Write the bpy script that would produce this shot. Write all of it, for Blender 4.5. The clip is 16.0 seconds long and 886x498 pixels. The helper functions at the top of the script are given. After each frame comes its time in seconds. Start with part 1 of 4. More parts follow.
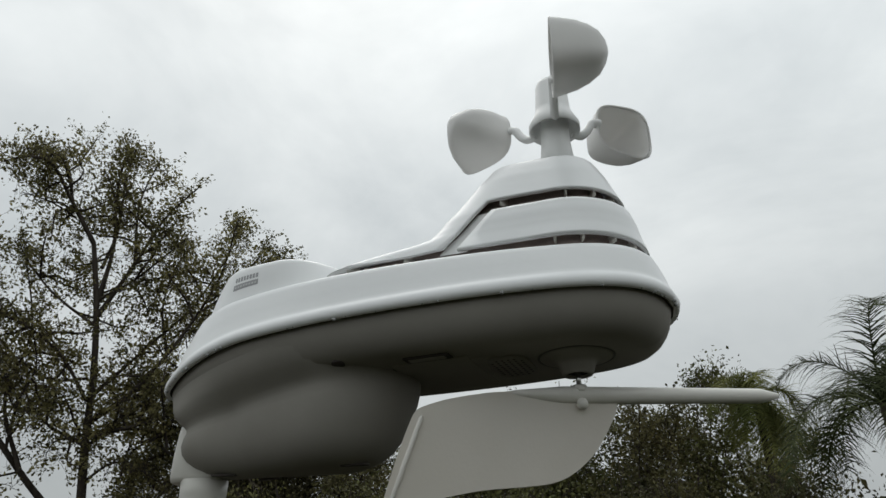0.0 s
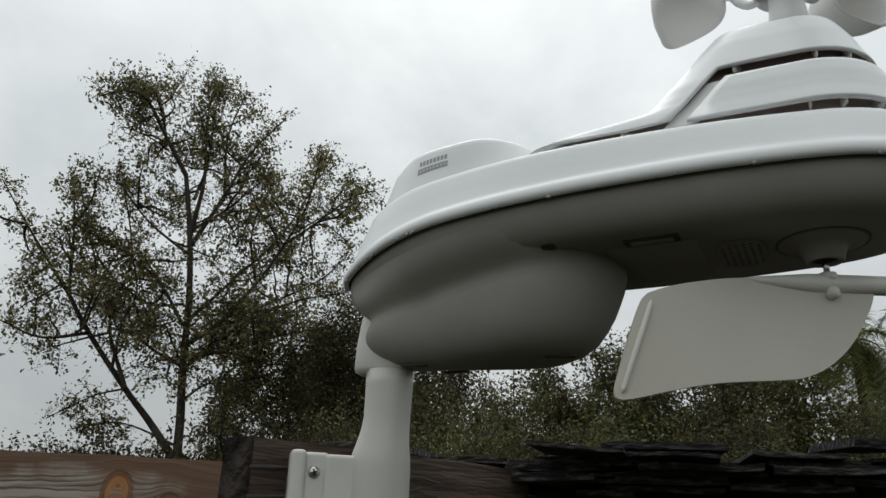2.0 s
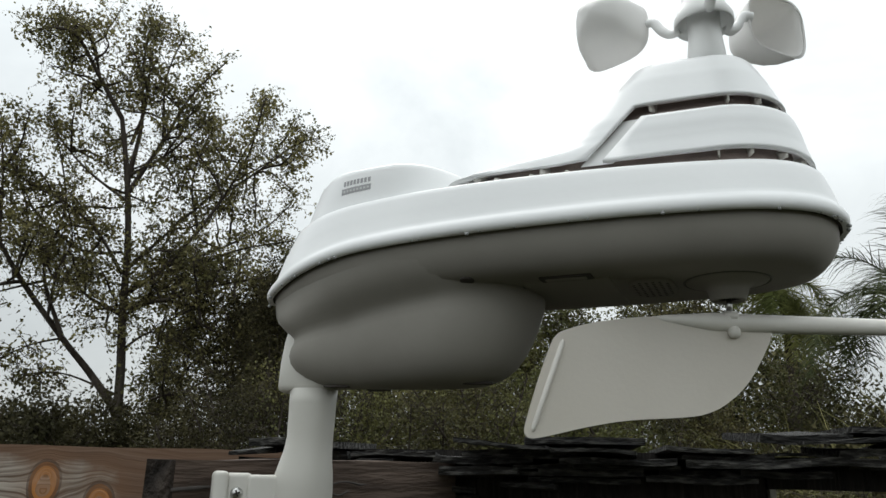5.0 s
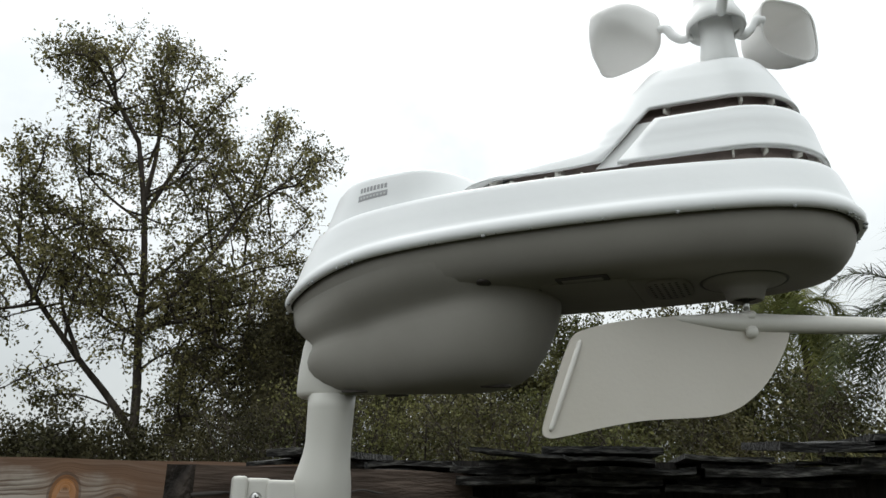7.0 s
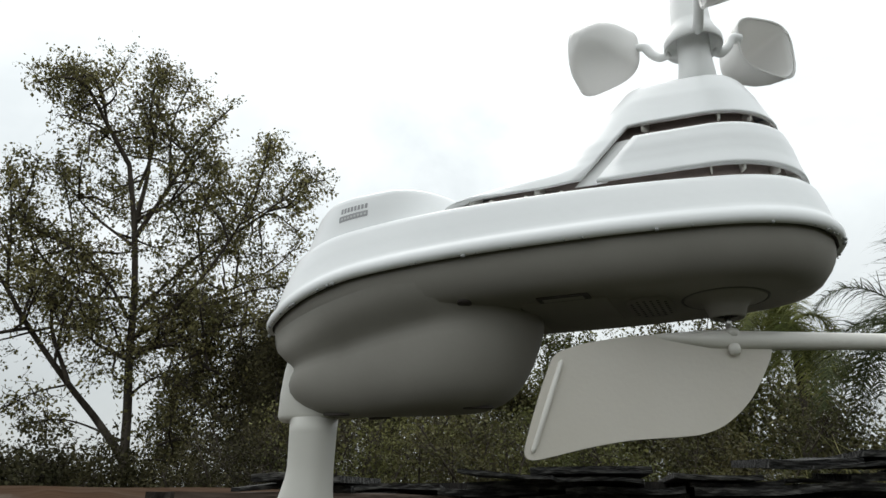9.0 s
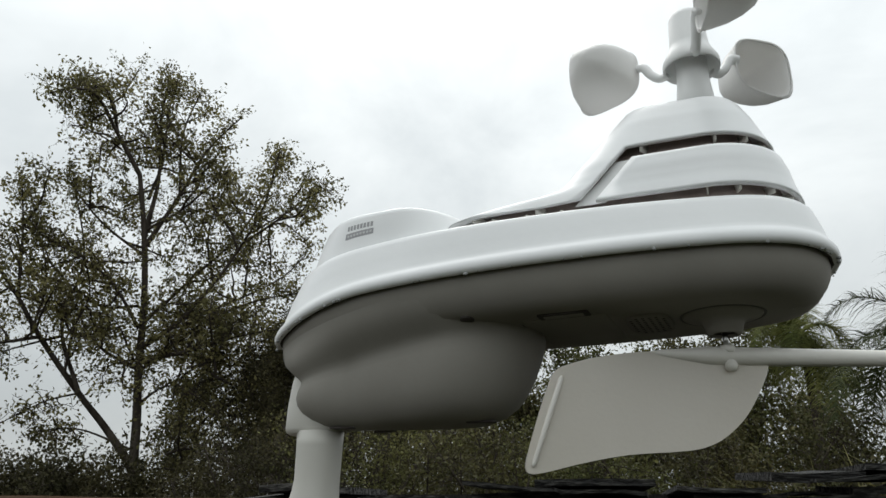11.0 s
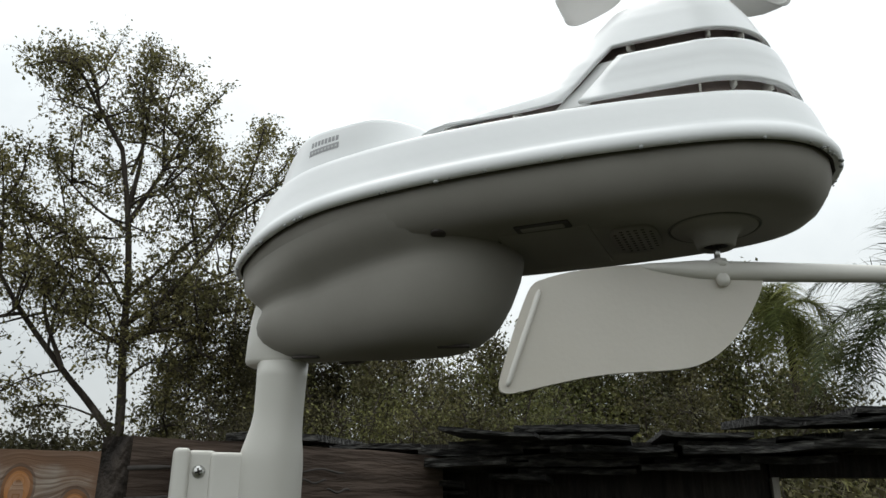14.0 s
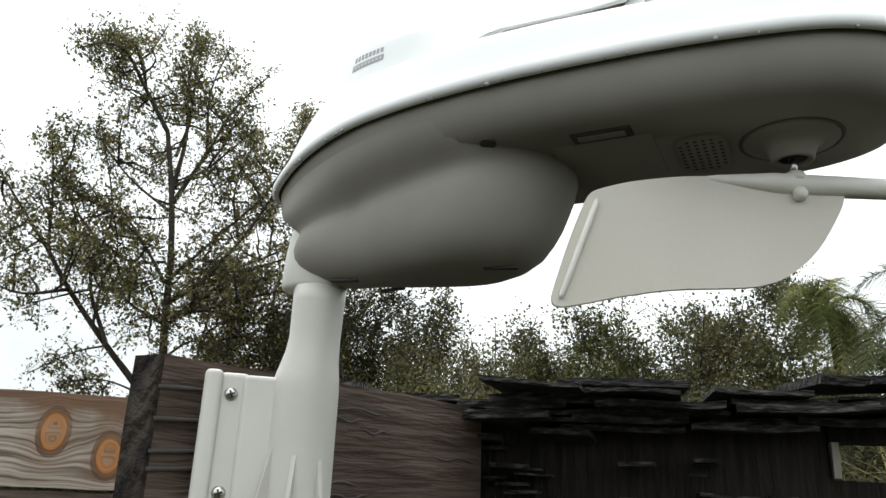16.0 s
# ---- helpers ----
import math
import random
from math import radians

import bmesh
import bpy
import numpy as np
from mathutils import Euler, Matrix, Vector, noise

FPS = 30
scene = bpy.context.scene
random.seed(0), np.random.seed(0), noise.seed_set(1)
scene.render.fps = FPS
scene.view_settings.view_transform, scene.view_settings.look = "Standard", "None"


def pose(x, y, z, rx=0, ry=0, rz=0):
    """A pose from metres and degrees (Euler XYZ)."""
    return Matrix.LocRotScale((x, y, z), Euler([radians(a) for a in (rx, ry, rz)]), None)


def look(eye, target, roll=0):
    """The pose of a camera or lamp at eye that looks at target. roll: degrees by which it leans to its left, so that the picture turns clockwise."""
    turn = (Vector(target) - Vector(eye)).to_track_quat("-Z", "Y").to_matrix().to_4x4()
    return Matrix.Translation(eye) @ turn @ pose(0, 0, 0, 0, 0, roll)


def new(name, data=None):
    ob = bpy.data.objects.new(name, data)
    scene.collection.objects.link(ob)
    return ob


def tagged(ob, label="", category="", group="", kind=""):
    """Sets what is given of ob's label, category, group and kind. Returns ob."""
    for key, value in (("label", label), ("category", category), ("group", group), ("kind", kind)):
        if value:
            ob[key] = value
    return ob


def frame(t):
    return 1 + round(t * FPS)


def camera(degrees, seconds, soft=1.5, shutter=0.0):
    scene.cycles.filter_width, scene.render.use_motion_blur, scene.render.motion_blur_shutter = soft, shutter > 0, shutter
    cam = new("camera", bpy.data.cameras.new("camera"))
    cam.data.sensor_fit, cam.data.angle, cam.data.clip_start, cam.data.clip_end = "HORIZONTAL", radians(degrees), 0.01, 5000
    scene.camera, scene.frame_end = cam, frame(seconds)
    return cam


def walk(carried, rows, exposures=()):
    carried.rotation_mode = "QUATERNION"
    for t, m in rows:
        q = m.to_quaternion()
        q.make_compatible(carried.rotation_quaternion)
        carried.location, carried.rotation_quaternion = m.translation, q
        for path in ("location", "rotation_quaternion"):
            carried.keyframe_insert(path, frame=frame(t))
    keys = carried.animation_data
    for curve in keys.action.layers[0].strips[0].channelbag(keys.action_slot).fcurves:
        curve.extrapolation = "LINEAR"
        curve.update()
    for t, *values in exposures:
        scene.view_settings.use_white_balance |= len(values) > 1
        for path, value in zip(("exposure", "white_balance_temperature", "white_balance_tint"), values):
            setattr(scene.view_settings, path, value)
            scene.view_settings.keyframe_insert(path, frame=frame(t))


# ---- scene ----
cam = camera(61.49, 16.0, soft=1.5)
PATH = [
    (0, (0.0637, -0.3261, 1.7836), (-0.595, 1.355, 2.643), -1.01),
    (0.5, (0.0548, -0.3355, 1.7837), (-0.645, 1.329, 2.645), -0.08),
    (1, (0.0206, -0.3268, 1.7780), (-0.775, 1.310, 2.608), 1.95),
    (1.5, (0.0029, -0.3194, 1.7709), (-0.856, 1.319, 2.531), 2.30),
    (2, (-0.0049, -0.3162, 1.7716), (-0.881, 1.341, 2.469), 2.15),
    (2.5, (0.0003, -0.3216, 1.7708), (-0.849, 1.364, 2.432), 1.43),
    (3, (0.0157, -0.3199, 1.7800), (-0.752, 1.407, 2.434), 0.20),
    (3.5, (0.0078, -0.3160, 1.8027), (-0.764, 1.435, 2.383), 3.04),
    (4, (0.0176, -0.3268, 1.8137), (-0.697, 1.462, 2.352), 2.54),
    (4.5, (0.0113, -0.3245, 1.8101), (-0.728, 1.450, 2.362), 1.79),
    (7, (0.0099, -0.3255, 1.7978), (-0.780, 1.404, 2.416), 1.11),
    (7.5, (0.0133, -0.3278, 1.8001), (-0.764, 1.402, 2.434), 0.84),
    (8, (0.0099, -0.3204, 1.7983), (-0.754, 1.409, 2.450), 0.46),
    (8.5, (0.0156, -0.3214, 1.7993), (-0.749, 1.406, 2.457), 0.22),
    (9, (0.0138, -0.3214, 1.7989), (-0.751, 1.402, 2.467), 0.25),
    (9.5, (0.0154, -0.3297, 1.8003), (-0.757, 1.385, 2.482), 0.89),
    (12, (0.0202, -0.3254, 1.7980), (-0.766, 1.376, 2.496), 0.22),
    (12.5, (0.0124, -0.3157, 1.7902), (-0.757, 1.390, 2.497), 0.43),
    (13, (0.0147, -0.2986, 1.7861), (-0.748, 1.420, 2.467), -0.43),
    (13.5, (0.0152, -0.2939, 1.7824), (-0.745, 1.438, 2.433), -0.40),
    (14, (0.0121, -0.2945, 1.7822), (-0.745, 1.444, 2.418), 0.30),
    (14.5, (0.0141, -0.2999, 1.7835), (-0.744, 1.439, 2.418), 0.57),
    (15, (0.0067, -0.2972, 1.7786), (-0.755, 1.440, 2.412), 0.81),
    (15.5, (-0.0003, -0.2881, 1.7743), (-0.800, 1.437, 2.394), 1.04),
    (16, (-0.0022, -0.2710, 1.7599), (-0.854, 1.435, 2.365), 2.61),
]
EXPOSURES = [(0, -0.28), (1, -0.32), (2, -0.16), (4, 0.16), (7, 0.4), (9, 0.3), (12, 0.05), (13, 0.1), (14, 0.34), (15, 0.54), (16, 0.95)]
walk(cam, [(t, look(eye, target, roll)) for t, eye, target, roll in PATH], EXPOSURES)

# ---- sky and light: bright overcast ----
world = bpy.data.worlds.new("overcast_sky")
scene.world = world
world.use_nodes = True
wn, wl = world.node_tree.nodes, world.node_tree.links
wn.clear()
SUN_AZ, SUN_EL = 128.0, 62.0


def wnode(kind, **values):
    n = wn.new(kind)
    for k, v in values.items():
        n.inputs[k].default_value = v
    return n


w_out = wn.new("ShaderNodeOutputWorld")
w_bg = wnode("ShaderNodeBackground", Strength=1.0)
w_sky = wn.new("ShaderNodeTexSky")
w_sky.sky_type, w_sky.sun_disc = "NISHITA", False
w_sky.sun_elevation, w_sky.sun_rotation = radians(SUN_EL), radians(90 - SUN_AZ)
w_sky.air_density, w_sky.dust_density = 1.0, 4.0
w_dim = wn.new("ShaderNodeVectorMath")
w_dim.operation = "SCALE"
w_dim.inputs["Scale"].default_value = 0.09
w_co = wn.new("ShaderNodeTexCoord")
w_map = wn.new("ShaderNodeMapping")
w_map.inputs["Scale"].default_value = (1.0, 1.0, 1.8)
w_noise = wnode("ShaderNodeTexNoise", Scale=2.3, Detail=6.0, Roughness=0.55, Distortion=0.4)
w_ramp = wn.new("ShaderNodeValToRGB")
w_ramp.color_ramp.elements[0].position, w_ramp.color_ramp.elements[0].color = 0.34, (0.675, 0.725, 0.735, 1)
w_ramp.color_ramp.elements[1].position, w_ramp.color_ramp.elements[1].color = 0.66, (0.955, 1.0, 0.995, 1)
w_mix = wn.new("ShaderNodeMix")
w_mix.data_type = "RGBA"
w_mix.inputs["Factor"].default_value = 0.9
wl.new(w_co.outputs["Generated"], w_map.inputs["Vector"])
wl.new(w_map.outputs["Vector"], w_noise.inputs["Vector"])
wl.new(w_noise.outputs["Fac"], w_ramp.inputs["Fac"])
wl.new(w_sky.outputs["Color"], w_dim.inputs[0])
wl.new(w_dim.outputs["Vector"], w_mix.inputs["A"])
wl.new(w_ramp.outputs["Color"], w_mix.inputs["B"])
w_sep = wn.new("ShaderNodeSeparateXYZ")
wl.new(w_co.outputs["Generated"], w_sep.inputs[0])
w_rise = wn.new("ShaderNodeMapRange")
for k, v in (("From Min", 0.0), ("From Max", 1.0), ("To Min", 0.62), ("To Max", 1.62)):
    w_rise.inputs[k].default_value = v
wl.new(w_sep.outputs["Z"], w_rise.inputs["Value"])
w_lit = wn.new("ShaderNodeVectorMath")
w_lit.operation = "SCALE"
wl.new(w_mix.outputs["Result"], w_lit.inputs[0])
wl.new(w_rise.outputs["Result"], w_lit.inputs["Scale"])
wl.new(w_lit.outputs["Vector"], w_bg.inputs["Color"])
wl.new(w_bg.outputs["Background"], w_out.inputs["Surface"])

sun = new("sun", bpy.data.lights.new("sun", "SUN"))
sun.data.energy, sun.data.angle, sun.data.color = 0.7, radians(40), (1.0, 0.98, 0.95)
_a, _e = radians(SUN_AZ), radians(SUN_EL)
sun.matrix_world = look((20 * math.cos(_e) * math.cos(_a), 20 * math.cos(_e) * math.sin(_a), 20 * math.sin(_e)), (0, 0, 0))


# ---- materials ----
def material(name, colour, rough=0.5, second=None, scale=8.0, bump=0.0, bump_scale=60.0, stretch=(1, 1, 1), spec=0.5, sub=0.0,
             detail=4.0, per_object=0.0, per_island=0.0, lo=0.35, hi=0.65, transmit=0.0, metal=0.0, coords="Object", warp=0.0):
    m = bpy.data.materials.new(name)
    m.use_nodes = True
    n, l = m.node_tree.nodes, m.node_tree.links
    b = n["Principled BSDF"]
    b.inputs["Roughness"].default_value, b.inputs["Specular IOR Level"].default_value = rough, spec
    b.inputs["Metallic"].default_value = metal
    b.inputs["Base Color"].default_value = (*colour, 1)
    co = n.new("ShaderNodeTexCoord")
    mp = n.new("ShaderNodeMapping")
    mp.inputs["Scale"].default_value = stretch
    l.new(co.outputs[coords], mp.inputs["Vector"])
    last = None
    if second:
        t = n.new("ShaderNodeTexNoise")
        t.inputs["Scale"].default_value, t.inputs["Detail"].default_value = scale, detail
        t.inputs["Distortion"].default_value = warp
        l.new(mp.outputs["Vector"], t.inputs["Vector"])
        r = n.new("ShaderNodeValToRGB")
        r.color_ramp.elements[0].position, r.color_ramp.elements[0].color = lo, (*colour, 1)
        r.color_ramp.elements[1].position, r.color_ramp.elements[1].color = hi, (*second, 1)
        l.new(t.outputs["Fac"], r.inputs["Fac"])
        last = r.outputs["Color"]
    for amount, kind, socket in ((per_object, "ShaderNodeObjectInfo", "Random"), (per_island, "ShaderNodeNewGeometry", "Random Per Island")):
        if amount:
            g = n.new(kind)
            k = n.new("ShaderNodeMapRange")
            k.inputs["To Min"].default_value, k.inputs["To Max"].default_value = 1 - amount, 1 + amount
            l.new(g.outputs[socket], k.inputs["Value"])
            h = n.new("ShaderNodeVectorMath")
            h.operation = "SCALE"
            if last:
                l.new(last, h.inputs[0])
            else:
                h.inputs[0].default_value = colour
            l.new(k.outputs["Result"], h.inputs["Scale"])
            last = h.outputs["Vector"]
    if last:
        l.new(last, b.inputs["Base Color"])
    if bump:
        t2 = n.new("ShaderNodeTexNoise")
        t2.inputs["Scale"].default_value, t2.inputs["Detail"].default_value = bump_scale, 5.0
        l.new(mp.outputs["Vector"], t2.inputs["Vector"])
        bp = n.new("ShaderNodeBump")
        bp.inputs["Strength"].default_value, bp.inputs["Distance"].default_value = bump, 0.01
        l.new(t2.outputs["Fac"], bp.inputs["Height"])
        l.new(bp.outputs["Normal"], b.inputs["Normal"])
    if transmit:
        tr = n.new("ShaderNodeBsdfTranslucent")
        if last:
            l.new(last, tr.inputs["Color"])
        else:
            tr.inputs["Color"].default_value = (*colour, 1)
        mx = n.new("ShaderNodeMixShader")
        mx.inputs["Fac"].default_value = transmit
        l.new(b.outputs["BSDF"], mx.inputs[1])
        l.new(tr.outputs["BSDF"], mx.inputs[2])
        l.new(mx.outputs["Shader"], n["Material Output"].inputs["Surface"])
    return m


WHITE = material("white_plastic", (0.82, 0.83, 0.83), 0.30, (0.87, 0.88, 0.88), 14, 0.008, 300)
# white plastic of the underside, shade put into its grey base colour
SHADED_SHELL = material("shade_greyed_white_plastic", (0.262, 0.248, 0.222), 0.72, (0.30, 0.285, 0.256), 20, 0.015, 500, spec=0.12)
IVORY = material("ivory_plastic", (0.71, 0.69, 0.635), 0.42, (0.76, 0.74, 0.69), 16, 0.03, 600)
SATIN = material("satin_grey_white_plastic", (0.74, 0.745, 0.735), 0.36, (0.80, 0.80, 0.79), 18, 0.008, 300)
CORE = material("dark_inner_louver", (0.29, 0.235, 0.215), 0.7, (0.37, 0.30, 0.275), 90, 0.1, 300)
# near-black filler whose colour stands for shade in gaps and holes
GAP_SHADE = material("gap_shade_dark", (0.04, 0.035, 0.03), 0.8, (0.07, 0.06, 0.055), 60)
INK = material("grey_print", (0.36, 0.36, 0.37), 0.6)
SEAM = material("thin_grey_seam", (0.13, 0.125, 0.115), 0.7)
POLE = material("satin_pole_plastic", (0.53, 0.515, 0.47), 0.4, (0.59, 0.575, 0.53), 18, 0.006, 300)
INKW = material("pale_print", (0.6, 0.6, 0.6), 0.6)
CUP = material("thin_white_cup_plastic", (0.84, 0.83, 0.81), 0.36, (0.88, 0.87, 0.855), 18, 0.008, 300, transmit=0.25)
FIN = material("thin_ivory_plastic", (0.70, 0.66, 0.585), 0.42, (0.75, 0.71, 0.64), 16, 0.03, 600, transmit=0.22)
STEEL = material("screw_steel", (0.62, 0.62, 0.60), 0.28, (0.45, 0.45, 0.44), 200, metal=1.0)
WATER = material("water_drop", (0.3, 0.31, 0.31), 0.05, spec=0.8)


def set_at(az, slope, dist):
    """A place seen from the walk's middle: azimuth in degrees, rise over run, metres away on the ground."""
    return Vector((0.014 + dist * math.cos(radians(az)), -0.32 + dist * math.sin(radians(az)), 1.8 + dist * slope))


# ---- mesh helpers ----
def part(name, bm, mat, parent=None, label="", smooth=True, matrix=None):
    me = bpy.data.meshes.new(name)
    bm.normal_update()
    bm.to_mesh(me)
    bm.free()
    me.materials.append(mat)
    if smooth:
        for p in me.polygons:
            p.use_smooth = True
    ob = new(name, me)
    if parent:
        ob.parent = parent
    if matrix is not None:
        ob.matrix_basis = matrix
    if label:
        tagged(ob, label)
    return ob


def raw(name, verts, faces, mat, parent=None, smooth=False):
    me = bpy.data.meshes.new(name)
    me.from_pydata(verts, [], faces)
    me.materials.append(mat)
    if smooth:
        me.polygons.foreach_set("use_smooth", [True] * len(me.polygons))
    me.update()
    ob = new(name, me)
    if parent:
        ob.parent = parent
    return ob


def empty(name, at, label, category, group="", turn=0.0):
    ob = new(name)
    ob.matrix_basis = pose(*at, 0, 0, turn)
    return tagged(ob, label, category, group)


def loft(rings, close=True, cap_a=False, cap_b=False):
    """A skin over rings of equally many points."""
    bm = bmesh.new()
    vs = [[bm.verts.new(p) for p in r] for r in rings]
    n = len(rings[0])
    for a, b in zip(vs, vs[1:]):
        for i in range(n if close else n - 1):
            j = (i + 1) % n
            bm.faces.new((a[i], a[j], b[j], b[i]))
    if cap_a:
        bm.faces.new(vs[0][::-1])
    if cap_b:
        bm.faces.new(vs[-1])
    bmesh.ops.recalc_face_normals(bm, faces=bm.faces)
    return bm


def lathe(profile, n=32, centre=(0, 0)):
    rings = [[(centre[0] + r * math.cos(2 * math.pi * i / n), centre[1] + r * math.sin(2 * math.pi * i / n), z) for i in range(n)] for r, z in profile]
    return loft(rings, True, profile[0][0] > 1e-6, profile[-1][0] > 1e-6)


def box(sx, sy, sz, bevel=0.0, centre=(0, 0, 0), segments=2):
    bm = bmesh.new()
    bmesh.ops.create_cube(bm, size=1.0)
    bmesh.ops.scale(bm, vec=(sx, sy, sz), verts=bm.verts)
    if bevel:
        bmesh.ops.bevel(bm, geom=list(bm.edges), offset=bevel, segments=segments, profile=0.5, affect="EDGES")
    bmesh.ops.translate(bm, vec=centre, verts=bm.verts)
    return bm


def tube(points, radii, n=10, squash=1.0):
    """A round bar along points, with its radius at each."""
    pts = [Vector(p) for p in points]
    rings, side = [], None
    for i, p in enumerate(pts):
        d = (pts[min(i + 1, len(pts) - 1)] - pts[max(i - 1, 0)]).normalized()
        if side is None:
            side = d.orthogonal().normalized()
        side = (side - d * side.dot(d)).normalized()
        up = d.cross(side)
        r = radii[i] if isinstance(radii, (list, tuple)) else radii
        rings.append([p + side * (r * math.cos(2 * math.pi * k / n)) + up * (r * squash * math.sin(2 * math.pi * k / n)) for k in range(n)])
    return loft(rings, True, True, True)


def spline(points, per=8):
    """A smooth line through points (Catmull-Rom)."""
    p = [Vector(q) for q in points]
    p = [2 * p[0] - p[1]] + p + [2 * p[-1] - p[-2]]
    out = []
    for i in range(1, len(p) - 2):
        for k in range(per):
            t = k / per
            a, b, c, d = p[i - 1], p[i], p[i + 1], p[i + 2]
            out.append(0.5 * ((2 * b) + (c - a) * t + (2 * a - 5 * b + 4 * c - d) * t * t + (3 * b - a - 3 * c + d) * t ** 3))
    out.append(p[-2])
    return out


def thicken(ob, metres, offset=-1.0):
    m = ob.modifiers.new("thickness", "SOLIDIFY")
    m.thickness, m.offset = metres, offset
    return ob


MM = 0.001
RIM_Z = 1.9

# ---- ground and far land ----
GROUND = material("rough_grass_ground", (0.018, 0.023, 0.010), 0.95, (0.042, 0.042, 0.021), 0.7, 0.6, 6, detail=8, spec=0.1)
bm = bmesh.new()
bmesh.ops.create_grid(bm, x_segments=60, y_segments=60, size=1.0)
for v in bm.verts:
    f = 12 + 1500 * max(abs(v.co.x), abs(v.co.y)) ** 3
    v.co = Vector((v.co.x * f, v.co.y * f, 0))
    v.co.z = 0.12 * noise.noise(v.co * 0.25) - 0.1 if v.co.length > 1.5 else -0.05
tagged(part("ground", bm, GROUND), "rough dark green grass and soil", "ground", kind="structure")

# ---- plain unseen wall behind, added to close the place and block low light ----
UNSEEN_STUCCO = material("unseen_brown_stucco", (0.07, 0.06, 0.05), 0.9, (0.10, 0.085, 0.07), 3, 0.5, 40, spec=0.1)
tagged(part("unseen_wall_south", box(16.0, 0.2, 2.0, 0.0, (0.2, -4.8, 0.95)), UNSEEN_STUCCO, smooth=False), "unseen plain brown stucco wall added to block low light", "wall", kind="structure")

# ---- the weather station ----
HALF = [(48, 0), (45.5, 15), (38, 29), (25, 39.5), (5, 46.5), (-30, 51), (-65, 52), (-98, 51), (-130, 47.5), (-160, 41), (-182, 34), (-201, 25.5), (-216, 16.5), (-226, 8.5), (-231, 0)]
_half = spline([(x, y, 0) for x, y in HALF], 6)
RIM = [Vector((p.x, p.y, 0)) for p in _half] + [Vector((p.x, -p.y, 0)) for p in _half[-2:0:-1]]


def inset(outline, d):
    n = len(outline)
    out = []
    for i, p in enumerate(outline):
        t = (outline[(i + 1) % n] - outline[i - 1]).normalized()
        nrm = Vector((-t.y, t.x, 0))
        out.append(p + nrm * d)
    return out


END = -231.0


def toward_back(x):
    """0 on the straight sides, 1 at the rounded back end (millimetres)."""
    k = min(1.0, max(0.0, (-x - 160) / 68))
    return k * k * (3 - 2 * k)


def droop(x):
    """How far the rim bends down towards the back end."""
    return 12.0 * max(0.0, (-x - 150) / 81) ** 1.9


def ring(outline, z, shear=0.0, fall=0.0, pull=0.0):
    return [((p.x + pull * toward_back(p.x)) * MM, p.y * MM, (z + shear * min(p.x, 0.0) - fall * droop(p.x)) * MM) for p in outline]


station = empty("weather_station", (0, 0, RIM_Z), "wet white plastic weather station with wind cups and rain funnel", "weather station")

SHEAR = -0.025
# lower cover: lip, groove and sloping wall up to the first louver slot
rows = [(3.4, 0.8, 0, 1, 0), (1.6, -0.1, 0, 1, 0), (0.3, 0.4, 0, 1, 0), (-0.4, 1.8, 0, 1, 0), (-0.4, 3.6, 0, 1, 0), (0.4, 5.4, 0, 1, 0), (1.5, 6.6, 0, 0.97, 0.3), (2.1, 7.6, 0, 0.92, 0.8), (2.6, 9.0, 0, 0.85, 1.6),
        (4.0, 14.0, SHEAR * 0.4, 0.45, 4.5), (5.8, 19.4, SHEAR * 0.9, 0.1, 8.5), (6.5, 21.4, SHEAR, 0, 9.8), (7.4, 22.3, SHEAR, 0, 10.4), (9.6, 22.5, SHEAR, 0, 10.6)]
cover = part("rim_cover", loft([ring(inset(RIM, d), z, sh, f, p) for d, z, sh, f, p in rows], True, False, False), WHITE, station, "glossy white plastic cover with a rounded lip")
deck = part("deck", loft([ring(inset(RIM, d), z, SHEAR, 0, 10.6) for d, z in ((9.4, 22.4), (13, 22.6))], True, False, True), WHITE, station)

# lower shell: white plastic, its grey colour stands in for the underside's shade
rows = [(4.0, 6.0), (4.0, -0.6), (4.3, -3.0), (5.1, -6.0), (6.8, -9.5), (9.2, -12.8), (12.4, -15.2), (16.0, -16.2), (20, -16.4)]
keel = [Vector((min(28.0, max(-200.0, p.x)), 0, 0)) for p in inset(RIM, 20)]
part("lower_shell", loft([ring(inset(RIM, d), z, 0, 1) for d, z in rows] + [ring(keel, -16.4, 0, 1)], True), SHADED_SHELL, station, "matte white plastic underside, greyed for shade")
# lip's underside coloured near-black to stand for the shadow under it
part("lip_shade", loft([ring(inset(RIM, d), z, 0, 1) for d, z in ((1.6, 0.25), (3.0, 0.5), (4.2, 0.7), (4.2, 1.6), (1.6, 1.5))], True), GAP_SHADE, station, "shade under the lip drawn as a dark band")


def egg(x0, x1, hw, power=2.4, n=64, lean=0.0):
    """A rounded plan from x0 to x1 with its half-width, in millimetres."""
    c, a, out = (x0 + x1) / 2, abs(x1 - x0) / 2, []
    for i in range(n):
        t = 2 * math.pi * i / n
        ct, st = math.cos(t), math.sin(t)
        x = a * abs(ct) ** (2 / power) * (1 if ct >= 0 else -1)
        y = hw * abs(st) ** (2 / power) * (1 if st >= 0 else -1)
        out.append(Vector((c + x, y * (1 + lean * x / a), 0)))
    return out


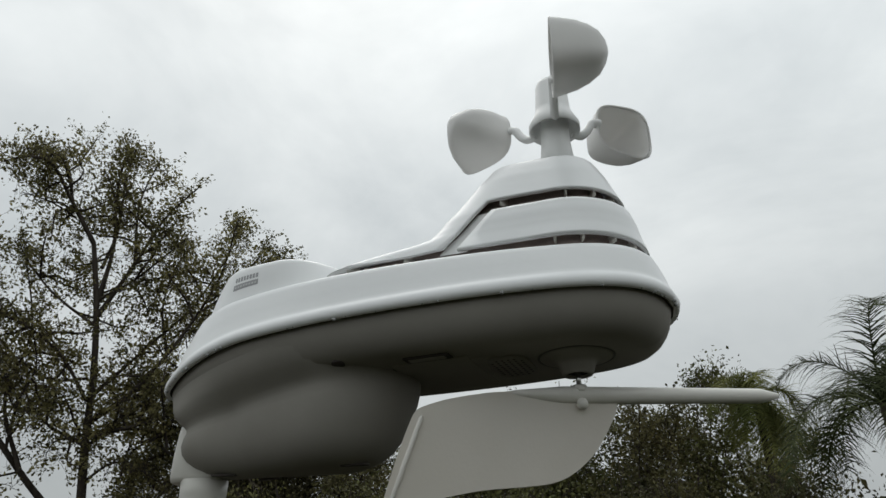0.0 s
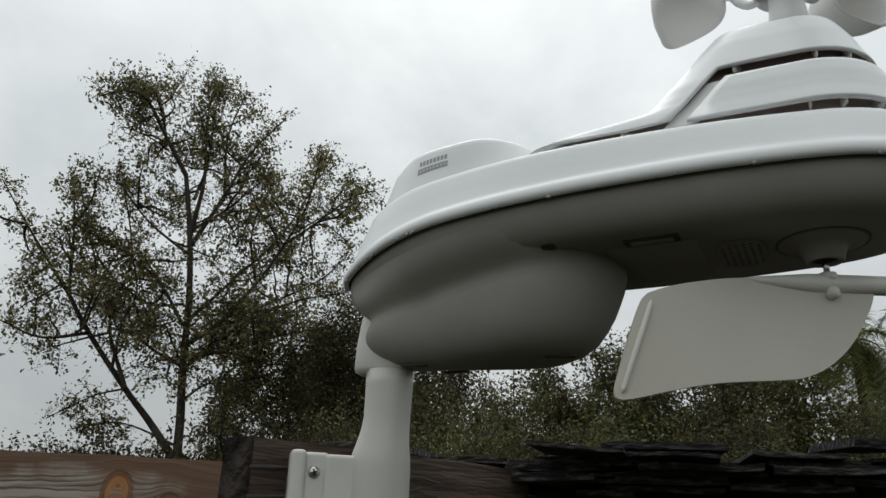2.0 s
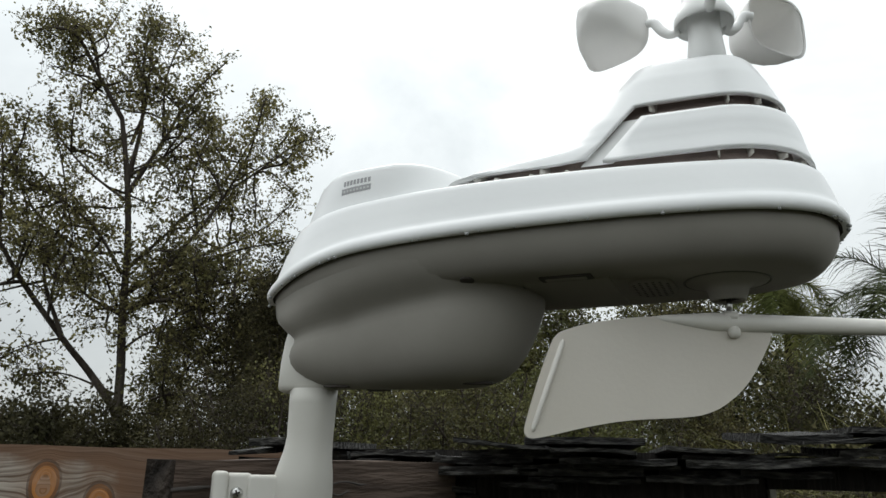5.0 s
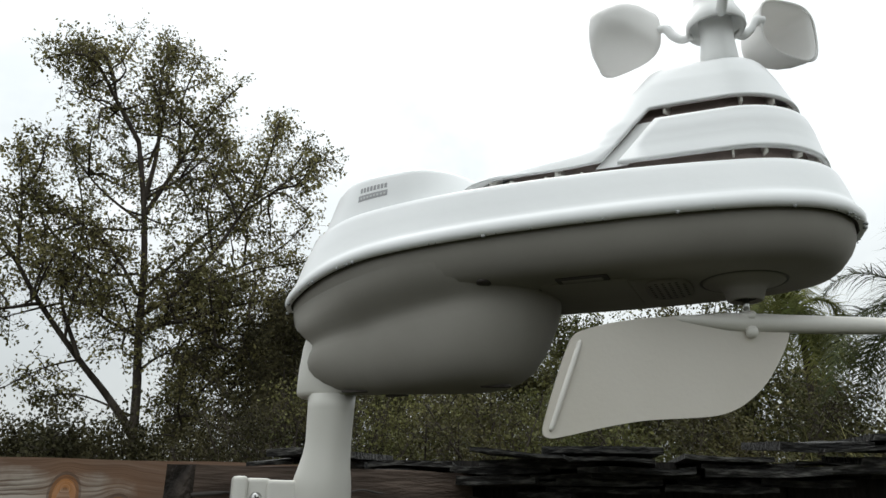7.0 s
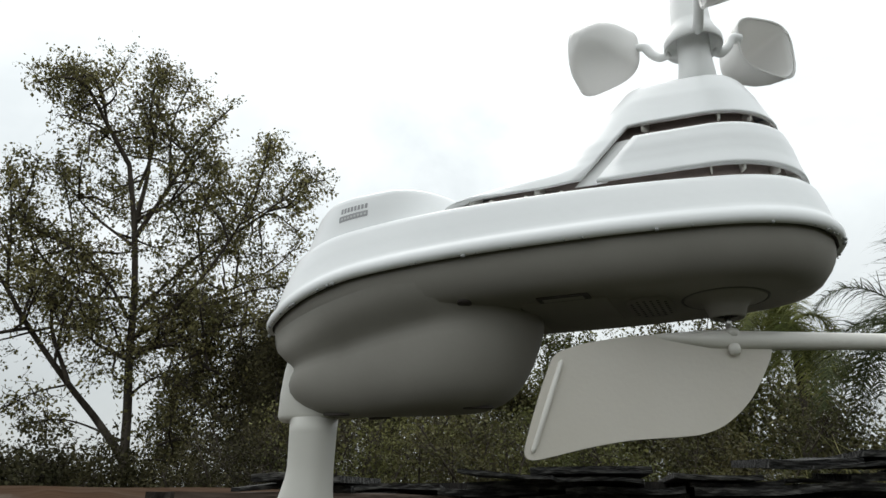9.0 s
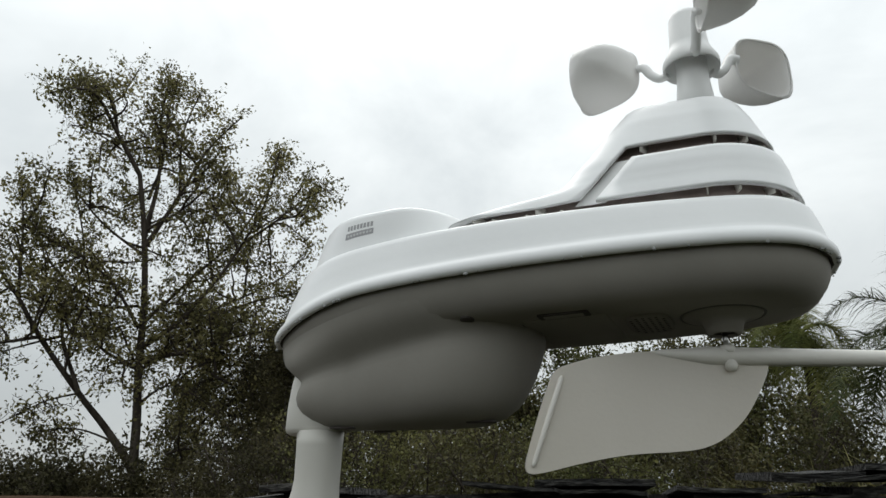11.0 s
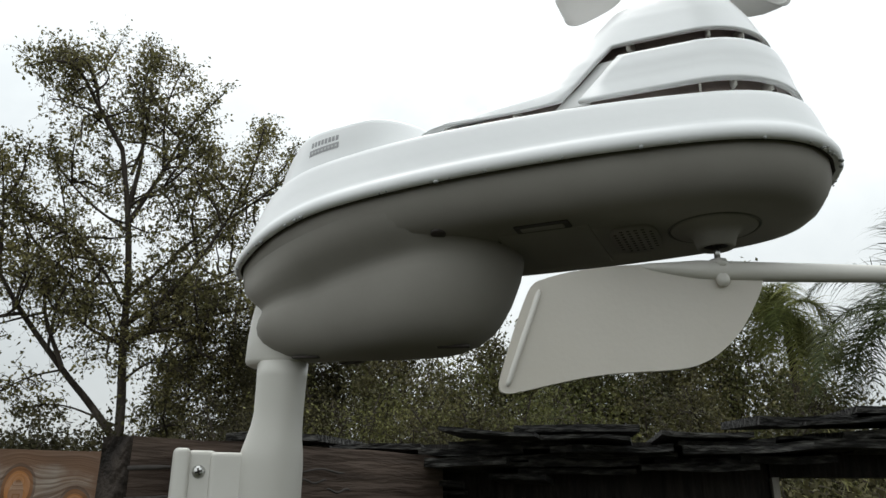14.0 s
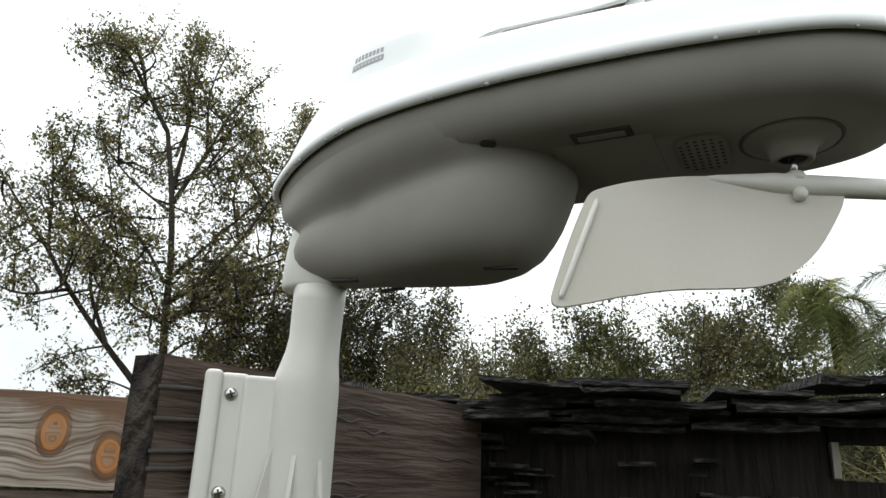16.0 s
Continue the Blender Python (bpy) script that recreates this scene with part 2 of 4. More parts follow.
def back_part(d, xr, rounding, n=48):
    """The back of the rim's plan, drawn in by d and closed by a rounded front at xr, in millimetres."""
    near_edge = [p for p in inset(RIM, d)[:len(_half)] if p.y >= 0.0 and p.x >= END + 0.5 + d]
    xs, ys = [-p.x for p in near_edge] + [-END - d], [p.y for p in near_edge] + [0.0]
    xl, near = END + d, []
    for i in range(n + 1):
        x = (xl + xr) / 2 + (xr - xl) / 2 * math.cos(math.pi * i / n)
        w = float(np.interp(-x, xs, ys))
        k = (x - (xr - rounding)) / rounding
        w *= math.sqrt(max(0.0, 1 - k * k)) if k > 0 else 1.0
        near.append(Vector((x, w if 0 < i < n else 0.0, 0)))
    return near + [Vector((p.x, -p.y, 0)) for p in near[-2:0:-1]]


# rain gauge bowl: the shell's wall bends in to a valley that falls towards the back, then the bowl bulges out below it
def hull(d, xr, rounding, z_front, z_back, pull):
    plan = back_part(d, xr, rounding)
    near = sorted((p.x, p.y) for p in plan if p.y >= 0)
    broad = float(np.interp(-172, [p[0] for p in near], [p[1] for p in near]))
    blunt = min(1.0, max(0.0, (-z_front - 4) / 13))
    out = []
    for p in plan:
        k = min(1.0, max(0.0, (-p.x - 95) / 125)) ** 1.5
        y = p.y
        if p.x < -172 and y:
            e = (-172 - p.x) / (-172 - END - d)
            full = broad * max(0.0, 1 - e ** 2.5) ** 0.4
            y = math.copysign(abs(y) + (max(full, abs(y)) - abs(y)) * blunt, y)
        out.append(((p.x + pull * toward_back(p.x)) * MM, y * MM, (z_front + (z_back - z_front) * k) * MM))
    return out


BOWL = [(4.6, -84, 42, -2, -13, 0), (5.4, -83, 42, -5.5, -17, 0.8), (7.2, -82, 42, -9.2, -21.5, 1.8), (9.7, -81, 42, -12.8, -25.0, 2.8), (13.0, -80, 42, -15.9, -28.4, 3.4), (15.4, -79.5, 42, -18.2, -31.2, 4.6),
        (16.9, -79.5, 42, -20.2, -33.6, 5.2), (17.2, -80, 42, -22.6, -35.8, 4.8), (16.6, -81, 42, -26.5, -38.4, 3.8), (16.4, -83, 42, -31.5, -41.9, 3.2), (16.9, -85.5, 42, -37.5, -45.6, 3.8), (18.3, -89, 41, -43.6, -49.4, 6.0),
        (20.6, -93, 39, -49.0, -52.8, 9.5), (24.0, -99, 36, -53.4, -55.4, 14.0), (28.5, -106, 32, -56.2, -56.9, 19.0), (35, -116, 26, -57.2, -57.4, 24)]
# same greyed white as the shell, for the shade below the rim
bowl = part("gauge_bowl", loft([hull(*r) for r in BOWL], True, False, True), SHADED_SHELL, station, "matte white rounded rain gauge bowl, greyed for shade")
# drain slots as solid dark bars, coloured for the shade inside
for x, y, l, turn in ((-181, -8, 13, 12), (-168, 12, 13, -10), (-124, 4, 12, -8), (-108.5, -6, 14, 16)):
    part("drain_slot", box(l * MM, 3.2 * MM, 1.2 * MM, 0.5 * MM), GAP_SHADE, station, "dark drain slot", matrix=pose(x * MM, y * MM, -56.6 * MM, 0, 0, turn))

# socket that takes the pole
rows = [(-1.6, -26), (-0.2, -33), (1.0, -44), (1.4, -55.5), (0.8, -57.4), (-1.0, -58.4), (-4.5, -58.4)]
part("pole_socket", loft([ring(egg(-217 - e, -189 + e, 8.6 + e, 2.6, 40), z) for e, z in rows], True, True, False), POLE, station, "white plastic pole socket")

# rain funnel on the deck
FUNNEL = [(9.4, -104, 34, 15, 11), (9.5, -105, 34, 22.2, 11.2), (9.6, -107, 34, 24, 11.8), (9.9, -108.5, 33, 28, 13.2), (10.3, -110, 33, 34, 15.5), (10.8, -112, 32, 40.0, 18), (11.2, -113, 31, 42.2, 19), (12.0, -114, 30, 43.2, 19.8),
          (13.4, -115.5, 29, 43.0, 20.4), (14.6, -117, 28, 40.8, 20.4), (30, -136, 14, 26, 10)]
# the funnel's rim rises towards the back
rise = lambda z: float(np.interp(z, [22, 43], [-0.03, -0.105]))
FUNNEL_RINGS = [ring(back_part(d, xr, w), z + 130 * (rise(z) - SHEAR * min(1.0, max(0.0, (43 - z) / 21))), rise(z), 0, p) for d, xr, w, z, p in FUNNEL]
part("rain_funnel", loft(FUNNEL_RINGS, True, False, True), WHITE, station, "white rain funnel with a rounded rim")


def on_funnel(x, z, proud):
    """A place on the funnel's near wall, by its x and its height before the rim's rise, in millimetres."""
    pairs = []
    for row, line in zip(FUNNEL[2:6], FUNNEL_RINGS[2:6]):
        edge_ = sorted((q[0] / MM, q[1] / MM, q[2] / MM) for q in line[:48])
        xs = [q[0] for q in edge_]
        pairs.append((row[3], float(np.interp(x, xs, [q[1] for q in edge_])), float(np.interp(x, xs, [q[2] for q in edge_]))))
    zs = [q[0] for q in pairs]
    return (x * MM, -(float(np.interp(z, zs, [q[1] for q in pairs])) + proud) * MM, float(np.interp(z, zs, [q[2] for q in pairs])) * MM)


def wall_print(name, mat, x0, x1, z0, z1, proud, label=""):
    """A thin printed mark that lies on the funnel's wall."""
    rings = [[on_funnel(x, z, o) for z, o in ((z0, -0.3), (z0, proud), (z1, proud), (z1, -0.3))] for x in np.linspace(x0, x1, 6)]
    part(name, loft(rings, True, True, True), mat, station, label, smooth=False)


# maker's print on the funnel wall, as plain bars
for i in range(8):
    x = -173.5 + i * 2.4
    wall_print("print_bar", INK, x, x + 1.6, 35.0, 37.6, 0.15)
wall_print("print_panel", INK, -174.5, -154.5, 30.4, 33.6, 0.15, "grey printed band")
for i in range(8):
    x = -173.0 + i * 2.3
    wall_print("print_dash", INKW, x, x + 1.3, 31.4, 32.5, 0.25)

# louvered tower: outline by height, round to the front, drawn out to the back
TOWER = [(22.3, 40.2, 122, 6.5), (25, 39.4, 121, 6.2), (27, 38.7, 119, 5.8), (30, 38.0, 111, 5.2), (33, 37.1, 97, 4.8), (35, 36.5, 82, 4.6), (37, 36.1, 71, 4.6), (39, 35.6, 66, 4.6), (43, 34.8, 61.5, 4.7), (49, 32.8, 56.5, 4.8), (54.5, 30.4, 51.5, 4.8),
         (62, 27.2, 45.5, 4.8), (70, 23.8, 39.5, 4.8), (76, 20.6, 35, 4.6), (79, 18.9, 33, 4.4), (80.6, 17.4, 31.4, 4.2), (81.3, 15.6, 29.4, 4.0), (81.5, 13, 26, 3.6)]


def tower_at(z):
    zs = [r[0] for r in TOWER]
    return tuple(float(np.interp(z, zs, [r[k] for r in TOWER])) for k in (1, 2, 3))


def shear_at(z):
    return float(np.interp(z, [22, 57, 82], [SHEAR, SHEAR, -0.05]))


def tower_point(a, z, d=0.0):
    r, back, n = tower_at(z)
    r, back = r - d, back - d
    c, s = math.cos(a), math.sin(a)
    if c >= 0:
        x, y = r * c, r * s
    else:
        wide = 1 + float(np.interp(z, [28, 44], [0.12, 0.0])) * min(1.0, abs(c) ** 2 * 2.2)
        x, y = -back * abs(c) ** (2 / n), r * wide * abs(s) ** (2 / n) * (1 if s >= 0 else -1)
    return (x * MM, y * MM, (z + shear_at(z) * min(x, 0.0)) * MM)


def angle_of(x, z):
    """The angle at which the tower's outline at z reaches x (millimetres, negative)."""
    r, back, n = tower_at(z)
    return math.pi - math.acos(min(1.0, (abs(x) / back)) ** (n / 2)) if x < 0 else math.acos(min(1, x / r))


Z_LOW, Z_MID, Z_UP = 28.2, 48.6, 55.6
lean_x = lambda z: float(np.interp(z, [26, Z_UP], [-47.0, -24.0]))
# upper hood in one piece: all of the top, and the back of the tower down to the deck
bm = bmesh.new()
grid, lows = [], [z for z in np.linspace(26.2, Z_UP, 24)]
for z in lows + list(np.linspace(Z_UP, 81.5, 24))[1:]:
    zz = min(z, Z_UP)
    low = float(np.interp(zz, [26.2, 27.6, 29.2], [-120.0, -94.0, lean_x(29.2) - 5.5])) if zz < 29.2 else lean_x(zz) - 5.5
    a = angle_of(max(low, -tower_at(zz)[1] * 0.995), zz)
    turns = [a + (2 * math.pi - 2 * a) * i / 72 for i in range(73)]
    if z >= Z_UP:
        turns += [-a + 2 * a * i / 40 for i in range(1, 40)]
    grid.append([bm.verts.new(tower_point(t, z)) for t in turns])
for lo_ring, hi_ring in zip(grid, grid[1:]):
    n = len(lo_ring)
    for i in range(n if n > 73 else n - 1):
        bm.faces.new((lo_ring[i], lo_ring[(i + 1) % n], hi_ring[(i + 1) % n], hi_ring[i]))
bm.faces.new(grid[-1])
bmesh.ops.recalc_face_normals(bm, faces=bm.faces[:])
thicken(part("hood", bm, WHITE, station, "glossy white hood over the louvers"), 1.6 * MM, -1)
# pale wall inside the slanting slot
for side in (1, -1):
    rings = []
    for z in np.linspace(27.5, Z_MID + 0.5, 10):
        a0, a1 = angle_of(lean_x(z) - 8.0, z), angle_of(lean_x(z) + 6.0, z)
        rings.append([tower_point(side * (a0 + (a1 - a0) * i / 8), z, 3.4) for i in range(9)])
    part("slot_wall", loft(rings, False), SATIN, station, "pale wall inside the slanting slot")
# middle louver band
rings = []
for z in np.linspace(Z_LOW, Z_MID, 16):
    a = angle_of(lean_x(z) + 2.8, z)
    rings.append([tower_point(-a + 2 * a * i / 72, z) for i in range(73)])
thicken(part("louver_band", loft(rings, False), WHITE, station, "white middle louver"), 2.0 * MM, -1)
# dark core seen through the slots
rings = [[tower_point(2 * math.pi * i / 72, z, 6.5) for i in range(72)] for z in np.linspace(22.5, 64, 14)]
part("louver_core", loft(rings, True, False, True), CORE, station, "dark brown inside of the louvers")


def slot_rib(a, z0, z1):
    """A short rib that hangs from the slot's upper edge."""
    p, q = Vector(tower_point(a, z1, 2.0)), Vector(tower_point(a, z1, 7.0))
    b = box(0.8 * MM, (p - q).length, (z1 - z0) * 0.75 * MM)
    part("slot_rib", b, IVORY, station, matrix=Matrix.Translation((p + q) / 2) @ pose(0, 0, 0, 0, 0, math.degrees(math.atan2((p - q).y, (p - q).x)) - 90))


for deg in (-132, -104, -86, -66, -42, -20, 10, 40, 75):
    slot_rib(radians(deg), 23.0, Z_LOW - 0.4)
for deg in (-100, -74, -45, -18, 15, 50):
    slot_rib(radians(deg), Z_MID + 0.4, Z_UP - 0.4)
for x in (-92, -76, -60):
    slot_rib(-angle_of(x, 24.5), 23.0, 25.3)

# wind speed sensor: fixed post, then the spinning rotor
part("sensor_post", lathe([(8.8 * MM, 80 * MM), (8.4 * MM, 91 * MM), (7.4 * MM, 100 * MM), (7.2 * MM, 118 * MM)], 32), SATIN, station, "white cylindrical post")
ROTOR_TURN = 284.0
rotor = part("rotor_hub", lathe([(8.0 * MM, 113.5 * MM), (11.0 * MM, 109.5 * MM), (13.0 * MM, 105.5 * MM), (13.4 * MM, 106.5 * MM), (13.3 * MM, 109.5 * MM), (11.0 * MM, 114.0 * MM), (9.6 * MM, 117.5 * MM),
                                (9.2 * MM, 119 * MM), (8.3 * MM, 134.0 * MM), (7.6 * MM, 136.4 * MM), (6.4 * MM, 137.2 * MM)], 40), SATIN, station, "white tapered hub with a flared collar")


def cup_mesh():
    """An open rounded-square wind cup, its mouth looking along -y."""
    rings = []
    for f, y in ((1.0, 0), (1.03, 0.6), (1.0, 1.4), (0.97, 5), (0.88, 12), (0.74, 18), (0.55, 23), (0.30, 26), (0.08, 27.2)):
        rings.append([(p.x * f * MM, y * MM, (p.y * f + (1 - f) * 1.5) * MM) for p in egg(-17.2, 17.2, 15.9, 3.2, 48, 0.09)])
    bm = loft(rings, True, False, True)
    return bm


for k in range(3):
    turn = ROTOR_TURN + 120 * k
    a = radians(turn)
    arm_pts = spline([(11.5 * MM, 0, 108 * MM), (16 * MM, 0, 107.6 * MM), (20.5 * MM, 0, 111.5 * MM), (24 * MM, 0, 117.0 * MM), (29 * MM, 0, 118.3 * MM)], 5)
    part("rotor_arm", tube(arm_pts, 2.0 * MM, 10, 1.3), SATIN, station, matrix=pose(0, 0, 0, 0, 0, turn))
    cup = part("wind_cup", cup_mesh(), CUP, station, "white open wind cup", matrix=pose(0, 0, 0, 0, 0, turn) @ pose(44.5 * MM, -1 * MM, 117.5 * MM, 0, 0, 0))
    thicken(cup, 1.3 * MM, -1)

# details under the shell; holes and recesses are solid pieces coloured for inner shade
part("screw_hole", lathe([(3.2 * MM, 1.2 * MM), (3.2 * MM, -0.3 * MM), (2.4 * MM, -0.35 * MM), (0.02 * MM, -0.2 * MM)], 20), GAP_SHADE, station, "dark screw hole", matrix=pose(-103 * MM, -35.2 * MM, -16.2 * MM, -8, 0, 0))
part("clip_recess", box(22 * MM, 7.5 * MM, 1.0 * MM, 0.4 * MM), GAP_SHADE, station, "dark latch recess", matrix=pose(-61.5 * MM, -28 * MM, -16.75 * MM))
part("door_clip", box(17.5 * MM, 4.2 * MM, 1.2 * MM, 0.5 * MM), SHADED_SHELL, station, matrix=pose(-61.5 * MM, -28.0 * MM, -17.0 * MM))
part("battery_door", box(37 * MM, 50 * MM, 1.4 * MM, 0.6 * MM), SHADED_SHELL, station, "white battery door, greyed for shade", matrix=pose(-63 * MM, 1.5 * MM, -16.4 * MM))
part("base_plate", box(66 * MM, 36 * MM, 0.4 * MM, 0.1 * MM), SHADED_SHELL, station, matrix=pose(-66.5 * MM, 0, -16.36 * MM))
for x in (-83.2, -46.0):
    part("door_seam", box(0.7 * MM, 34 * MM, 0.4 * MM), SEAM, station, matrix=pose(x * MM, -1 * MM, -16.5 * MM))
part("vent_plate", loft([ring(egg(-39.5, -20.5, 16, 3.4, 40), z) for z in (-15.8, -17.2, -17.6)], True, False, True), SHADED_SHELL, station, "round-cornered vent plate")
part("vent_groove", loft([ring(egg(-40.4, -19.6, 16.9, 3.4, 40), -16.35), ring(egg(-39.4, -20.6, 15.9, 3.4, 40), -16.35)], True), GAP_SHADE, station)
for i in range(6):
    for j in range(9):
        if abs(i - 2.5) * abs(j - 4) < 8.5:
            part("vent_hole", lathe([(0.7 * MM, -17.72 * MM), (0.7 * MM, -17.62 * MM)], 8), GAP_SHADE, station, matrix=pose((-37.0 + i * 2.8) * MM, (-12.4 + j * 3.1) * MM, 0))
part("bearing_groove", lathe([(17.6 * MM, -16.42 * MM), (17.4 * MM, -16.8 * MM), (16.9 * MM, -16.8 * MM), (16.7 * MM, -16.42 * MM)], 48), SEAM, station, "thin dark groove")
part("bearing_boss", lathe([(16.7 * MM, -16.3 * MM), (16.0 * MM, -17.0 * MM), (11.4 * MM, -17.8 * MM), (9.4 * MM, -18.8 * MM), (8.2 * MM, -20.6 * MM), (7.2 * MM, -24.2 * MM), (6.6 * MM, -24.9 * MM), (5.4 * MM, -24.9 * MM), (4.8 * MM, -23.6 * MM), (4.6 * MM, -22.0 * MM)], 40), SHADED_SHELL, station, "shallow domed vane bearing")
part("bearing_hole", lathe([(4.9 * MM, -23.7 * MM), (0.1 * MM, -23.6 * MM)], 24), GAP_SHADE, station, "dark hollow round the pin")
part("vane_pin", lathe([(1.2 * MM, -22 * MM), (1.2 * MM, -31 * MM)], 12), STEEL, station, "dark steel vane pin")

# wind vane
VANE_TURN = 27.0
vane = new("wind_vane")
vane.parent = station
vane.matrix_basis = pose(0, 0, 0, 0, 0, VANE_TURN)
tagged(vane, "ivory wind vane with tail fin and pointer rod")
rod = spline([(-33 * MM, 0, -33.0 * MM), (-20 * MM, 0, -33.6 * MM), (-5 * MM, 0, -34.0 * MM), (20 * MM, 0, -34 * MM), (50 * MM, 0, -33.8 * MM), (92 * MM, 0, -33.6 * MM)], 5)
part("pointer_rod", tube(rod, [float(np.interp(p.x / MM, [-33, -28, -8, 15, 88, 91, 92], [0.6, 1.6, 4.0, 3.9, 3.3, 2.6, 1.2])) * MM for p in rod], 16, 1.0), IVORY, vane, "round ivory pointer rod")
part("rod_cap", lathe([(3.2 * MM, -29.6 * MM), (3.8 * MM, -31 * MM), (4.0 * MM, -33 * MM)], 20), IVORY, vane)
part("balance_knob", lathe([(0.2 * MM, 2.7 * MM), (1.6 * MM, 2.3 * MM), (2.4 * MM, 1.0 * MM), (2.6 * MM, 0), (2.4 * MM, -1.0 * MM), (1.6 * MM, -2.1 * MM), (0.2 * MM, -2.5 * MM)], 20), IVORY, vane, matrix=pose(0, -2.5 * MM, -38.4 * MM))
edge = spline([(17, 0, -36), (14, 0, -44), (5, 0, -58), (-5, 0, -67), (-14, 0, -71.2), (-24, 0, -72.8), (-45, 0, -74.4), (-62, 0, -77.4), (-77, 0, -81.0), (-84, 0, -82), (-86.3, 0, -79.5), (-84.5, 0, -72), (-80, 0, -58), (-75.5, 0, -46),
               (-73, 0, -41.5), (-69, 0, -39.2), (-58, 0, -36), (-42, 0, -33.4), (-30, 0, -32.5)], 4) + [Vector((-10, 0, -33)), Vector((10, 0, -33))]
fin = bmesh.new()
front = [fin.verts.new((p.x * MM, -1.0 * MM, p.z * MM)) for p in edge]
back = [fin.verts.new((p.x * MM, 1.0 * MM, p.z * MM)) for p in edge]
fin.faces.new(front)
fin.faces.new(back[::-1])
for i in range(len(edge)):
    j = (i + 1) % len(edge)
    fin.faces.new((front[i], back[i], back[j], front[j]))
bmesh.ops.recalc_face_normals(fin, faces=fin.faces)
part("tail_fin", fin, FIN, vane, "flat ivory tail fin", smooth=False)
for y in (-1.6, 1.6):
    part("fin_ridge", tube([((-70.5 - 13.0 * t) * MM, y * MM, (-43.5 - 36.0 * t) * MM) for t in (0, 0.04, 0.5, 0.96, 1)], [0.4 * MM, 1.0 * MM, 1.1 * MM, 1.0 * MM, 0.4 * MM], 12), IVORY, vane)

# rain drops hanging under the lip
rng = random.Random(4)
drops = bmesh.new()
for i in range(60):
    p = RIM[rng.randrange(len(RIM))]
    q = inset(RIM, 0.6)[RIM.index(p)]
    s = rng.uniform(0.3, 0.85)
    bmesh.ops.create_uvsphere(drops, u_segments=8, v_segments=6, radius=s * MM, matrix=Matrix.Translation((q.x * MM + rng.uniform(-1, 1) * MM, q.y * MM, (-0.1 * s - droop(q.x)) * MM)) @ Matrix.Diagonal((1.1, 1.1, 1.0, 1)))
bmesh.ops.create_uvsphere(drops, u_segments=12, v_segments=8, radius=0.9 * MM, matrix=Matrix.Translation((-97.5 * MM, -50.2 * MM, -0.2 * MM)) @ Matrix.Diagonal((1.3, 0.8, 0.9, 1)))
tagged(part("rain_drops", drops, WATER, station, "clear rain drops along the lip"), kind="stuff")

# ---- mounting pole and bracket ----
PX, PY = -199.5, 1.0
mount = empty("mounting_pole", (0, 0, RIM_Z), "white plastic mounting pole with screwed flange and gusset ribs", "mounting pole")
rows = [(-57.0, 12.2, 11.8, 11.6), (-64, 12.0, 11.4, 11.4), (-80, 11.9, 10.8, 11.4), (-86, 12.8, 10.8, 12), (-92, 14.6, 11, 13), (-97, 16.2, 11.6, 14), (-100, 16.9, 11.8, 14.4), (-104, 17.1, 12, 14.5), (-200, 17.2, 12.2, 14.6), (-420, 17.2, 12.2, 14.6)]
TANG = radians(23.5)


def pole_ring(z, left, right, deep, n=48):
    out = []
    for i in range(n):
        t = 2 * math.pi * i / n
        u = (right if math.cos(t) > 0 else left) * math.cos(t)
        v = deep * math.sin(t)
        out.append(((PX + u * math.cos(TANG) - v * math.sin(TANG)) * MM, (PY + u * math.sin(TANG) + v * math.cos(TANG)) * MM, z * MM))
    return out


part("pole", loft([pole_ring(*r) for r in rows], True, True, True), POLE, mount, "satin white tapered pole")
FACE = 42.0
fc, fs = math.cos(radians(FACE)), math.sin(radians(FACE))


def on_face(u, out, z):
    """A place on the board's front: metres along it, out of it, height."""
    return Vector((-0.259 + u * fc + out * fs, -0.040 + u * fs - out * fc, z))


def face_pose(u, out, z):
    return Matrix.Translation(on_face(u, out, z)) @ pose(0, 0, 0, 0, 0, FACE)


for u0, u1, thick, topz in ((0.0265, 0.0340, 0.0132, 1.8030), (0.0325, 0.0450, 0.0108, 1.8022), (0.0425, 0.0800, 0.0128, 1.8015)):
    part("flange", box(u1 - u0, thick, 0.30, 0.0022, (0, 0, 0), 3), POLE, mount, "white screwed flange", matrix=Matrix.Translation((0, 0, -RIM_Z)) @ face_pose((u0 + u1) / 2, thick / 2, topz - 0.15))
for z in (1.793, 1.753, 1.713):
    sc = lathe([(0.1 * MM, 1.5 * MM), (1.7 * MM, 1.35 * MM), (2.6 * MM, 0.7 * MM), (2.9 * MM, 0.0)], 20)
    screw = part("screw", sc, STEEL, mount, "shiny steel screw", matrix=Matrix.Translation((0, 0, -RIM_Z)) @ face_pose(0.0380, 0.0108, z) @ pose(0, 0, 0, 90, 0, 0))
    # dark bars stand for shade in the screw's cross recess
    for turn in (0, 90):
        part("cross_slot", box(3.2 * MM, 0.8 * MM, 0.5 * MM), GAP_SHADE, screw, matrix=pose(0, 0, 1.4 * MM, 0, 0, turn + 20))
